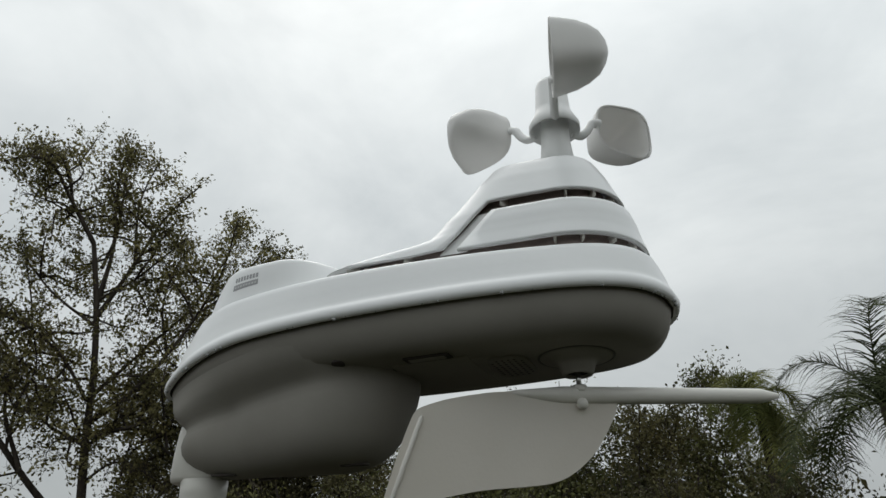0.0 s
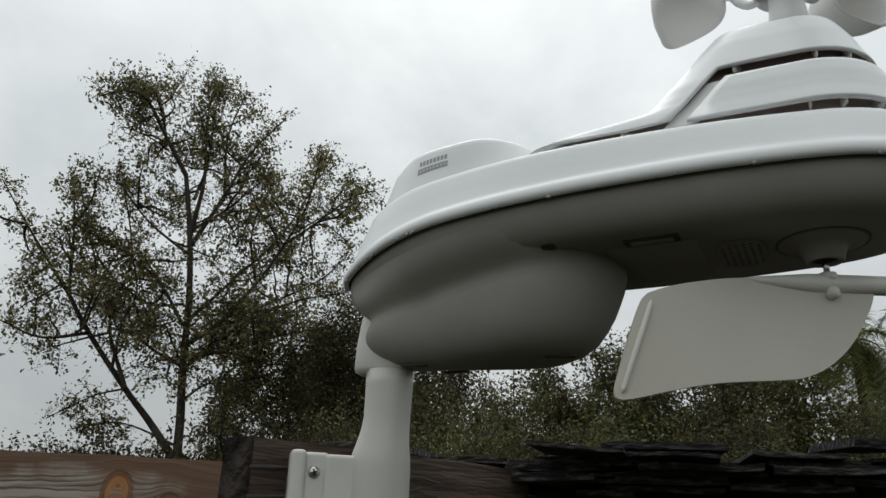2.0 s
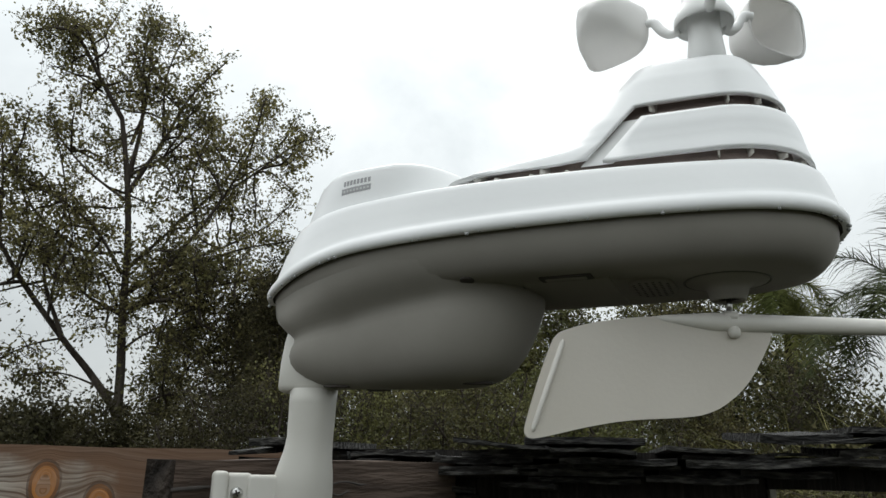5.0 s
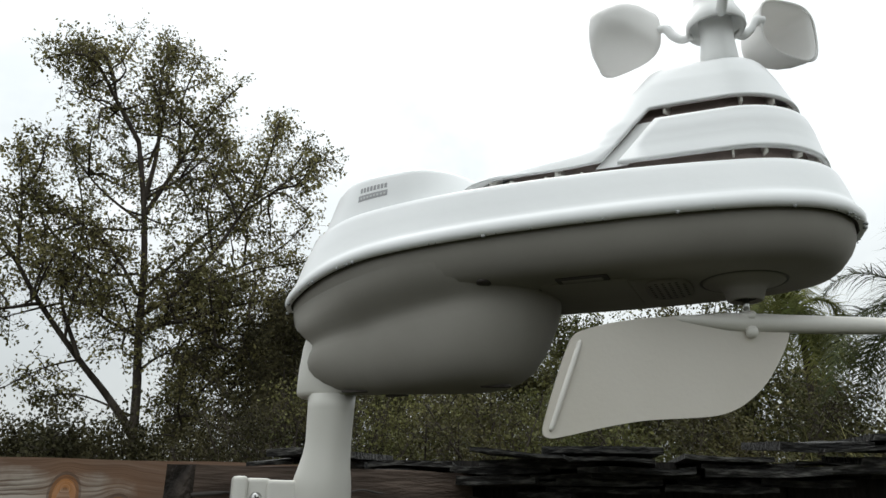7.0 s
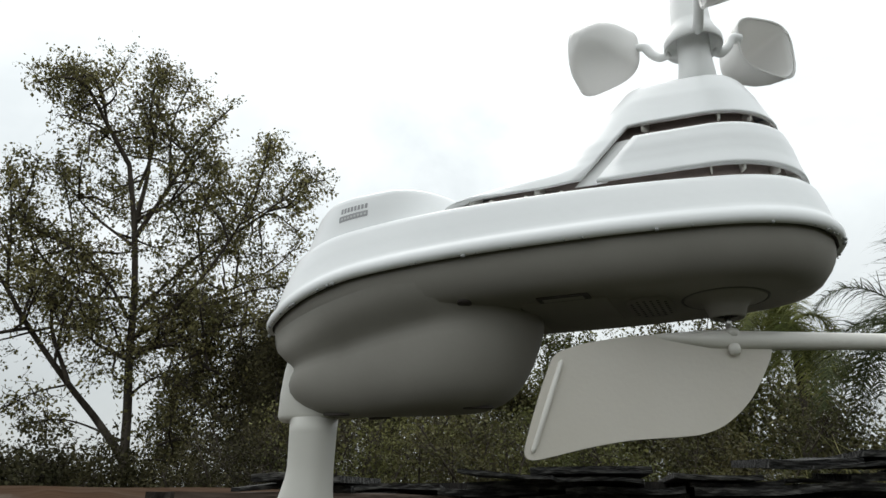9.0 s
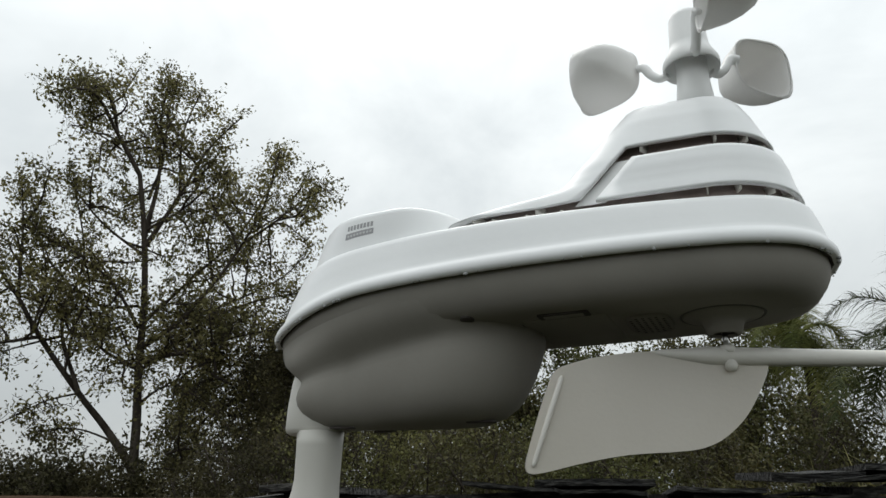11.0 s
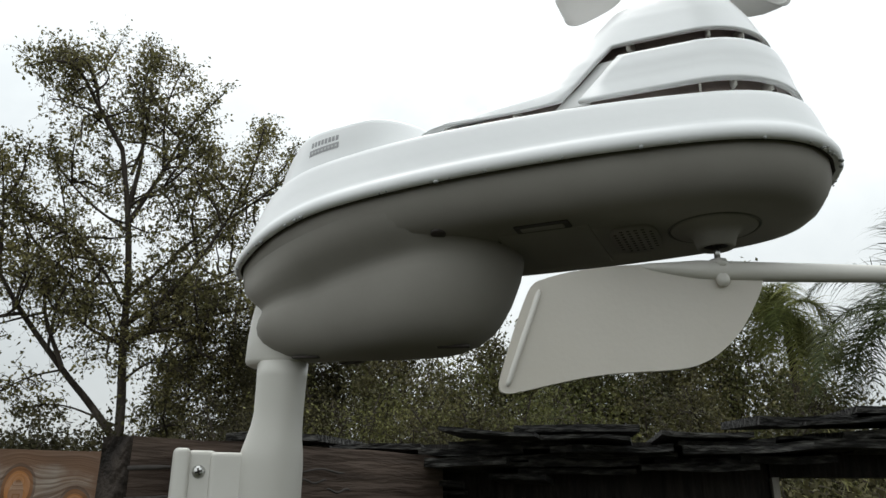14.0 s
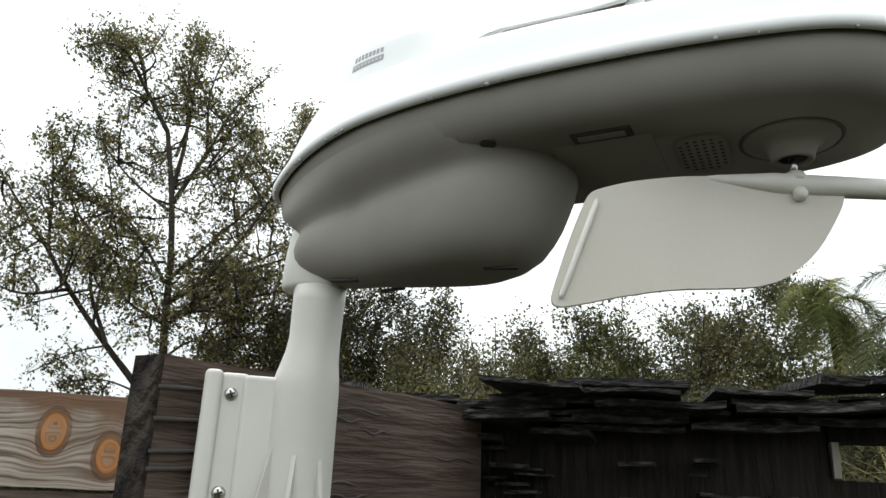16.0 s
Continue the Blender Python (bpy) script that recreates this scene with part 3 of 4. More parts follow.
for turn, d0 in ((-140, 15), (-95, 13), (-50, 11.5)):
    g = bmesh.new()
    a = [g.verts.new((x * MM, -0.9 * MM, z * MM)) for x, z in ((d0 - 2, -126), (d0 + 0.4, -126), (d0 + 17, -200), (d0 - 2, -200))]
    b = [g.verts.new((v.co.x, 0.9 * MM, v.co.z)) for v in a]
    g.faces.new(a)
    g.faces.new(b[::-1])
    for i in range(4):
        g.faces.new((a[i], b[i], b[(i + 1) % 4], a[(i + 1) % 4]))
    bmesh.ops.recalc_face_normals(g, faces=g.faces)
    part("gusset_rib", g, POLE, mount, smooth=False, matrix=pose(PX * MM, PY * MM, 0, 0, 0, turn + 23.5))

# ---- wood ----
OLD_WOOD = material("weathered_brown_wood", (0.026, 0.0175, 0.0135), 0.85, (0.165, 0.122, 0.098), 4.0, 0.4, 14.0, stretch=(2.4, 26, 24), detail=12, per_object=0.12, lo=0.26, hi=0.88, warp=0.6, spec=0.2)
END_WOOD = material("dark_end_grain", (0.012, 0.0095, 0.008), 0.9, (0.050, 0.040, 0.033), 60.0, 1.0, 90.0, detail=7, spec=0.15)
BLACK_WOOD = material("near_black_wood", (0.007, 0.0058, 0.005), 0.9, (0.022, 0.018, 0.015), 9.0, 0.8, 12.0, stretch=(20, 20, 2), detail=7, per_object=0.3)
SHAKE = material("black_mossy_shake", (0.010, 0.009, 0.008), 0.9, (0.135, 0.13, 0.118), 70.0, 1.0, 60.0, stretch=(1, 4, 4), detail=8, per_object=0.5, lo=0.46, hi=0.80)
PALE_WOOD = material("pale_grey_wood", (0.25, 0.23, 0.20), 0.8, (0.40, 0.38, 0.34), 20, 0.4, 30, stretch=(4, 4, 1))


def knot_material():
    """Pale planed pine with grain that flows round two resin-red knots."""
    m = bpy.data.materials.new("knotty_pine")
    m.use_nodes = True
    n, l = m.node_tree.nodes, m.node_tree.links
    b = n["Principled BSDF"]
    b.inputs["Roughness"].default_value = 0.75
    co = n.new("ShaderNodeTexCoord")
    warp = n.new("ShaderNodeTexNoise")
    warp.inputs["Scale"].default_value, warp.inputs["Detail"].default_value = 14.0, 3.0
    l.new(co.outputs["Object"], warp.inputs["Vector"])
    sep = n.new("ShaderNodeSeparateXYZ")
    l.new(co.outputs["Object"], sep.inputs[0])

    def op(kind, a, b2=0.0, c=0.0):
        k = n.new("ShaderNodeMath")
        k.operation = kind
        for i, v in enumerate((a, b2, c)):
            if isinstance(v, (int, float)):
                k.inputs[i].default_value = v
            else:
                l.new(v, k.inputs[i])
        return k.outputs[0]

    x, z = sep.outputs["X"], sep.outputs["Z"]
    wob = op("MULTIPLY", op("SUBTRACT", warp.outputs["Fac"], 0.5), 0.012)
    flow, core, halo, edge = op("ADD", z, wob), None, None, None
    for kx, kz, r in ((0.003, 0.0, 0.0118), (0.047, -0.017, 0.0118)):
        dx, dz = op("SUBTRACT", x, kx), op("MULTIPLY", op("SUBTRACT", op("ADD", z, wob), kz), 0.68)
        d2 = op("ADD", op("MULTIPLY", dx, dx), op("MULTIPLY", dz, dz))
        d2 = op("ADD", d2, 0.00003)
        pull = op("DIVIDE", r * r * 0.9, d2)
        flow = op("SUBTRACT", flow, op("MULTIPLY", dz, op("MINIMUM", pull, 3.0)))
        d = op("SQRT", d2)
        near = op("SUBTRACT", 1.0, op("MINIMUM", op("DIVIDE", d, r * 1.1), 1.0))
        inside = op("GREATER_THAN", near, 0.02)
        hole = op("LESS_THAN", d, op("MULTIPLY", op("MULTIPLY_ADD", warp.outputs["Fac"], 1.2, 0.05), r))
        ringed = op("SUBTRACT", inside, op("MULTIPLY", hole, 0.65))
        rim_ = op("MULTIPLY", op("GREATER_THAN", d, r * 0.90), op("LESS_THAN", d, r * 1.22))
        edge = rim_ if edge is None else op("MAXIMUM", edge, rim_)
        core = ringed if core is None else op("MAXIMUM", core, ringed)
        glow = op("SUBTRACT", 1.0, op("MINIMUM", op("DIVIDE", d, r * 2.6), 1.0))
        halo = glow if halo is None else op("MAXIMUM", halo, glow)
    comb = n.new("ShaderNodeCombineXYZ")
    l.new(op("MULTIPLY", x, 9.0), comb.inputs["X"])
    l.new(op("MULTIPLY", flow, 420.0), comb.inputs["Z"])
    grain = n.new("ShaderNodeTexNoise")
    grain.inputs["Scale"].default_value, grain.inputs["Detail"].default_value = 1.0, 4.0
    l.new(comb.outputs[0], grain.inputs["Vector"])
    lines = grain.outputs["Fac"]
    ramp = n.new("ShaderNodeValToRGB")
    ramp.color_ramp.elements[0].position, ramp.color_ramp.elements[0].color = 0.40, (0.11, 0.075, 0.052, 1)
    ramp.color_ramp.elements[1].position, ramp.color_ramp.elements[1].color = 0.58, (0.39, 0.34, 0.285, 1)
    l.new(lines, ramp.inputs["Fac"])
    stain = n.new("ShaderNodeTexNoise")
    stain.inputs["Scale"].default_value, stain.inputs["Detail"].default_value = 22.0, 6.0
    l.new(co.outputs["Object"], stain.inputs["Vector"])
    top = op("ADD", op("MULTIPLY", op("SUBTRACT", z, 0.004), 60.0), op("MULTIPLY", op("SUBTRACT", stain.outputs["Fac"], 0.5), 4.0))
    right = op("MULTIPLY", op("SUBTRACT", x, 0.052), 45.0)
    dirt = op("MINIMUM", op("MAXIMUM", op("MAXIMUM", top, op("ADD", right, op("MULTIPLY", op("SUBTRACT", stain.outputs["Fac"], 0.5), 5.0))), 0.0), 0.92)
    m1 = n.new("ShaderNodeMix")
    m1.data_type = "RGBA"
    l.new(dirt, m1.inputs["Factor"])
    l.new(ramp.outputs["Color"], m1.inputs["A"])
    m1.inputs["B"].default_value = (0.13, 0.068, 0.036, 1)
    m15 = n.new("ShaderNodeMix")
    m15.data_type = "RGBA"
    l.new(op("MULTIPLY", op("MULTIPLY", halo, stain.outputs["Fac"]), 1.1), m15.inputs["Factor"])
    l.new(m1.outputs["Result"], m15.inputs["A"])
    m15.inputs["B"].default_value = (0.20, 0.10, 0.045, 1)
    m1 = m15
    m2 = n.new("ShaderNodeMix")
    m2.data_type = "RGBA"
    l.new(op("MULTIPLY", core, op("MULTIPLY_ADD", stain.outputs["Fac"], 1.5, 0.02)), m2.inputs["Factor"])
    l.new(m1.outputs["Result"], m2.inputs["A"])
    m2.inputs["B"].default_value = (0.40, 0.150, 0.026, 1)
    m3 = n.new("ShaderNodeMix")
    m3.data_type = "RGBA"
    l.new(op("MULTIPLY", edge, op("MULTIPLY_ADD", stain.outputs["Fac"], 1.6, -0.2)), m3.inputs["Factor"])
    l.new(m2.outputs["Result"], m3.inputs["A"])
    m3.inputs["B"].default_value = (0.06, 0.03, 0.016, 1)
    l.new(m3.outputs["Result"], b.inputs["Base Color"])
    bp = n.new("ShaderNodeBump")
    bp.inputs["Strength"].default_value, bp.inputs["Distance"].default_value = 0.4, 0.002
    l.new(lines, bp.inputs["Height"])
    l.new(bp.outputs["Normal"], b.inputs["Normal"])
    return m


KNOTTY = knot_material()


def rough_board(sx, sy, sz, seed, wear=0.002, nx=16, skew=0.0, notch=0.0, nz=4):
    """A board with worn, uneven edges; x along, z up, its front at y = 0 and its top at z = 0."""
    r = Vector((seed * 3.7, seed * 1.3, 0.5))
    bm = bmesh.new()
    bmesh.ops.create_cube(bm, size=1.0)
    bmesh.ops.subdivide_edges(bm, edges=[e for e in bm.edges if abs((e.verts[0].co - e.verts[1].co).x) > 0.5], cuts=nx, use_grid_fill=True)
    bmesh.ops.subdivide_edges(bm, edges=[e for e in bm.edges if abs((e.verts[0].co - e.verts[1].co).z) > 0.5], cuts=nz, use_grid_fill=True)
    for v in bm.verts:
        p = Vector(((v.co.x + 0.5) * sx, (v.co.y + 0.5) * sy, (v.co.z - 0.5) * sz))
        if skew and p.x < 1e-6:
            p.x -= skew * p.y / sy
        n = Vector((noise.noise(p * 22 + r), noise.noise(p * 22 + r + Vector((9, 0, 0))), noise.noise(p * 22 + r + Vector((0, 9, 0)))))
        p += n * wear
        if notch and v.co.z > 0.49:
            p.z -= notch * max(0, noise.noise(Vector((p.x * 14, 0, 0)) + r)) ** 1.5
        v.co = p
    bmesh.ops.recalc_face_normals(bm, faces=bm.faces)
    return bm


# ---- near fence: stacked boards that carry the bracket ----
BF = 80.0


def board_pose(u, out, z, roll=0.0):
    """On the near boards' front: metres along it from its end, out of it, height."""
    c, s_ = math.cos(radians(BF)), math.sin(radians(BF))
    return Matrix.Translation((-0.2462 + u * c + out * s_, -0.0430 + u * s_ - out * c, z)) @ pose(0, 0, 0, 0, roll, BF)


near_fence = empty("board_fence", (0, 0, 0), "dark weathered fence of cracked horizontal boards", "fence")
rngf = random.Random(11)
top = 1.808
for i in range(12):
    h = (0.150, 0.14, 0.145)[i % 3]
    part("board", rough_board(0.246 - 0.004 * (i % 2), 0.018, h, i + 2, 0.0010, 40, 0, 0.003 if i == 0 else 0.002, 9), OLD_WOOD, near_fence, smooth=False, matrix=board_pose(0.002, 0.0, top, -0.8))
    part("board_end", rough_board(0.0022, 0.0188, h - 0.002, i + 50, 0.0007, 1, 0, 0.001, 12), END_WOOD, near_fence, "dark weathered end grain", smooth=False, matrix=board_pose(0.0, 0.0004, top - 0.0004))
    if i == 0:
        for k in range(24):
            u, dz, ln = rngf.uniform(0.004, 0.20), -0.012 - 0.0056 * k + rngf.uniform(-0.002, 0.002), rngf.uniform(0.02, 0.055)
            crack = tube([(ln * t, 0, 0.0011 * math.sin(9 * t + u * 300)) for t in np.linspace(0, 1, 9)], [0.0001] + [rngf.uniform(0.0005, 0.0010)] * 7 + [0.0001], 6)
            part("crack", crack, GAP_SHADE, near_fence, matrix=board_pose(u, 0.0001, top + dz, -0.8))
        for dz in (-0.014, -0.027, -0.040, -0.047, -0.060, -0.072, -0.084, -0.098):
            ln = rngf.uniform(0.025, 0.05)
            crack = tube([(ln * t, 0, 0.0012 * t) for t in np.linspace(0, 1, 6)], [0.0011] * 4 + [0.0007, 0.0001], 6)
            part("crack", crack, GAP_SHADE, near_fence, matrix=board_pose(0.001, 0.0001, top + dz, -0.8))
    top -= h + 0.004
part("post", rough_board(0.09, 0.05, 1.74, 77, 0.002, 4, 0, 0, 20), OLD_WOOD, near_fence, smooth=False, matrix=board_pose(0.12, -0.021, 1.745))

# ---- farther fence of knotty boards ----
KN = 40.0


def knot_pose(u, out, z):
    c, s = math.cos(radians(KN)), math.sin(radians(KN))
    return Matrix.Translation((-0.555 + u * c + out * s, 0.1445 + u * s - out * c, z)) @ pose(0, 0, 0, 0, 0, KN)


knot_fence = empty("pine_fence", (0, 0, 0), "pale knotty pine board fence with rust-red knots and grain", "fence")
b = rough_board(2.85, 0.03, 0.0745, 5, 0.0008, 130, 0, 0.0015, 5)
bmesh.ops.translate(b, vec=(-2.62, 0, 0.0310), verts=b.verts)
part("board", b, KNOTTY, knot_fence, "pale pine board with red-brown knots", smooth=False, matrix=knot_pose(0, 0, 1.788))
z = 1.742
for i in range(11):
    part("board", rough_board(2.85, 0.03, 0.14, 30 + i, 0.001, 90, 0, 0.001, 5), OLD_WOOD, knot_fence, smooth=False, matrix=knot_pose(-2.62, 0.0, z))
    z -= 0.146
for u in (-2.6, -1.2, 0.2):
    part("post", rough_board(0.09, 0.09, 1.78, 60, 0.002, 4, 0, 0, 16), OLD_WOOD, knot_fence, smooth=False, matrix=knot_pose(u, -0.032, 1.78))

# ---- old dark wall topped with layers of rotten shakes ----
SH = 13.0
SHO = Vector((-0.27, 0.155, 0))


def shed_pose(u, out, z, tilt=0.0, turn=0.0, roll=0.0):
    c, s = math.cos(radians(SH)), math.sin(radians(SH))
    return Matrix.Translation((SHO.x + u * c + out * s, SHO.y + u * s - out * c, z)) @ pose(0, 0, 0, tilt, roll, SH + turn)


shed = empty("shake_topped_wall", (0, 0, 0), "near-black old plank wall topped with rotten layered wood shakes", "wall")
rs = random.Random(21)
profile = lambda u: 1.824 + 0.0105 * min(max((u - 0.02) / 0.3, 0), 1) + 0.004 * noise.noise(Vector((u * 9, 3, 1)))
GAP0, GAP1, GAPZ = 0.297, 0.39, 1.797
count = 0
for layer in range(6):
    u = -0.06 - rs.uniform(0, 0.05)
    while u < 1.8:
        ln, th = rs.uniform(0.025, 0.085), rs.uniform(0.003, 0.0065)
        z = profile(u + ln / 2) - layer * 0.0056 + rs.uniform(-0.003, 0.003)
        if (layer > 0 or rs.random() < 0.62) and not (z < GAPZ + 0.012 and u + ln > GAP0 and u < GAP1):
            part("shake", rough_board(ln, rs.uniform(0.07, 0.11), th, 100 + count, 0.0030, 8, 0, 0.005, 1), SHAKE, shed, smooth=False,
                 matrix=shed_pose(u, rs.uniform(-0.012, 0.014) - 0.007 * layer, z, rs.uniform(-3, 4), rs.uniform(-6, 6), rs.uniform(-2.2, 2.2)))
            count += 1
        u += ln + rs.uniform(-0.02, 0.03)
u = -0.05
while u < 1.8:
    w = rs.uniform(0.085, 0.12)
    if u < GAP0 - 0.001 < u + w:
        w = GAP0 - u
    elif u < GAP1 - 0.001 < u + w:
        w = GAP1 - u
    blocked = u + 0.001 >= GAP0 and u < GAP1
    z1 = 1.774 if blocked else 1.8205
    part("wall_plank", rough_board(w + 0.002, 0.02, z1 + 0.05, 300 + int(u * 100), 0.0012, 4, 0, 0, 24), BLACK_WOOD, shed, smooth=False, matrix=shed_pose(u, rs.uniform(-0.066, -0.06), z1))
    u += w
part("jamb", rough_board(0.0042, 0.012, 0.022, 420, 0.0005, 2, 0, 0, 4), PALE_WOOD, shed, "thin pale grey post", smooth=False, matrix=shed_pose(GAP0, -0.056, GAPZ))
part("lintel", rough_board(0.12, 0.02, 0.022, 430, 0.001, 12, 0, 0, 2), BLACK_WOOD, shed, smooth=False, matrix=shed_pose(GAP0, -0.06, GAPZ + 0.022))

chips = bmesh.new()
for i in range(150):
    cu, cz = rs.uniform(-0.02, 0.9), rs.uniform(1.735, 1.79)
    if GAP0 - 0.03 < cu < GAP1:
        continue
    m4 = shed_pose(cu, rs.uniform(-0.058, -0.04), cz, 0, rs.uniform(-5, 5), rs.uniform(-3, 3))
    got = bmesh.ops.create_cube(chips, size=1.0, matrix=m4 @ Matrix.Diagonal((rs.uniform(0.008, 0.03), 0.02, rs.uniform(0.001, 0.003), 1)))
tagged(part("splinter", chips, SHAKE, shed, "dark splinters on the wall", smooth=False), kind="stuff")

# ---- plants ----
BARK = material("grey_brown_bark", (0.035, 0.028, 0.022), 0.95, (0.085, 0.072, 0.06), 5, 1.0, 14, stretch=(1, 1, 0.3), detail=7, spec=0.1)
PALM_Y = material("yellow_green_palm_leaflet", (0.085, 0.10, 0.028), 0.65, (0.19, 0.19, 0.06), 1.3, per_island=0.45, transmit=0.3, spec=0.12)
LEAF = material("olive_oak_leaf", (0.105, 0.099, 0.038), 0.7, (0.21, 0.187, 0.078), 1.1, per_island=0.55, transmit=0.4, spec=0.3)
SCRUB = material("dull_scrub_leaf", (0.049, 0.050, 0.019), 0.7, (0.116, 0.102, 0.042), 0.9, per_island=0.5, transmit=0.25, spec=0.25)
SCRUB2 = material("yellow_green_scrub_leaf", (0.056, 0.064, 0.021), 0.7, (0.15, 0.145, 0.052), 0.9, per_island=0.5, transmit=0.3, spec=0.25)
PALM = material("palm_leaflet", (0.028, 0.038, 0.015), 0.7, (0.07, 0.08, 0.032), 1.3, per_island=0.4, transmit=0.2, spec=0.1)
# brown-olive leaf, coloured darker to stand for shade inside dense growth
SHADED_BROWN_BRUSH = material("shaded_brown_olive_leaf", (0.030, 0.029, 0.013), 0.8, (0.075, 0.066, 0.031), 0.9, per_island=0.5, transmit=0.15, spec=0.15)
REED = material("tall_grass_blade", (0.085, 0.092, 0.031), 0.75, (0.23, 0.21, 0.088), 2.0, per_island=0.45, transmit=0.25, spec=0.25)


def leaf_mesh(name, places, size, mat, parent, seed, droop=0.3):
    """Many small folded leaves, each of four corners, at the places given."""
    g = np.random.default_rng(seed)
    p = np.asarray(places, float)
    n = len(p)
    d = g.normal(size=(n, 3))
    d[:, 2] -= droop
    d /= np.linalg.norm(d, axis=1)[:, None]
    s = np.cross(d, g.normal(size=(n, 3)))
    s /= np.linalg.norm(s, axis=1)[:, None]
    ln = size * g.uniform(0.6, 1.35, (n, 1))
    wd = ln * g.uniform(0.22, 0.36, (n, 1))
    up = np.cross(d, s) * wd * 0.35
    v = np.stack([p, p + d * ln * 0.5 + s * wd + up, p + d * ln, p + d * ln * 0.5 - s * wd + up], 1).reshape(-1, 3)
    i = np.arange(n)[:, None] * 4
    f = np.concatenate([i + [0, 1, 2], i + [0, 2, 3]], 0)
    me = bpy.data.meshes.new(name)
    me.vertices.add(len(v))
    me.vertices.foreach_set("co", v.astype(np.float32).ravel())
    me.loops.add(f.size)
    me.loops.foreach_set("vertex_index", f.astype(np.int32).ravel())
    me.polygons.add(len(f))
    me.polygons.foreach_set("loop_start", np.arange(0, f.size, 3, dtype=np.int32))
    me.update(calc_edges=True)
    me.materials.append(mat)
    ob = new(name, me)
    ob.parent = parent
    return ob


def merge_tubes(name, lines, mat, parent):
    """Branches as one mesh: each line is its points and radii."""
    verts, faces = [], []
    for pts, radii, n in lines:
        pts = [Vector(p) for p in pts]
        side = None
        base = len(verts)
        for i, p in enumerate(pts):
            d = (pts[min(i + 1, len(pts) - 1)] - pts[max(i - 1, 0)]).normalized()
            side = d.orthogonal().normalized() if side is None else (side - d * side.dot(d)).normalized()
            up = d.cross(side)
            for k in range(n):
                t = 2 * math.pi * k / n
                verts.append(p + (side * math.cos(t) + up * math.sin(t)) * radii[i])
        for i in range(len(pts) - 1):
            for k in range(n):
                a, b2 = base + i * n + k, base + i * n + (k + 1) % n
                faces.append((a, b2, b2 + n, a + n))
    return raw(name, [tuple(v) for v in verts], faces, mat, parent, True)


def wander(a, d, length, g, steps=5, curl=0.35, lift=0.0):
    """A crooked twig from a along d."""
    pts, p, d = [Vector(a)], Vector(a), Vector(d).normalized()
    for _ in range(steps):
        d = (d + Vector((g.gauss(0, curl), g.gauss(0, curl), g.gauss(0, curl) + lift))).normalized()
        p = p + d * (length / steps)
        pts.append(p)
    return pts


def grow(limbs, g, twigs, length, leaves, spread, thick_twig=0.012, lift=0.03, start=0.25, clump=1.0):
    """Twigs and leaf places along the limbs. limbs: points and radii."""
    lines, spots = [], []
    for pts, radii in limbs:
        fine = spline(pts, 6)
        total = sum((b - a).length for a, b in zip(fine, fine[1:]))
        for k in range(int(twigs * total)):
            f = start + (1 - start) * math.sqrt(g.random())
            q = fine[min(int(f * (len(fine) - 1)), len(fine) - 1)]
            d = Vector((g.gauss(0, 1), g.gauss(0, 1), g.gauss(0.25, 0.8)))
            if f > 0.85:
                d += (fine[-1] - fine[-4]).normalized() * 1.3
            t1 = wander(q, d, length * g.uniform(0.5, 1.2) * (1.15 - 0.85 * f), g, 5, 0.35, lift)
            lines.append((t1, [thick_twig * (1 - 0.15 * i) for i in range(len(t1))], 4))
            for _ in range(4):
                o = t1[g.randrange(2, len(t1))]
                t2 = wander(o, Vector((g.gauss(0, 1), g.gauss(0, 1), g.gauss(0.1, 0.8))), length * g.uniform(0.25, 0.55), g, 3, 0.4)
                lines.append((t2, [thick_twig * 0.45] * 3 + [thick_twig * 0.2], 3))
                for _ in range(leaves):
                    c = t2[g.randrange(1, len(t2))]
                    spots.append((c.x + g.gauss(0, spread), c.y + g.gauss(0, spread), c.z + g.gauss(0, spread * clump)))
    return lines, spots


TREE = 16.0
gt = random.Random(3)


def limb(points, r0, r1, depth=0.0):
    out = []
    for i, (az, sl) in enumerate(points):
        out.append(set_at(az, sl, TREE + depth * i / (len(points) - 1)))
    return out, [0.8 * (r0 + (r1 - r0) * (i / (len(points) - 1)) ** 0.7) for i in range(len(points))]


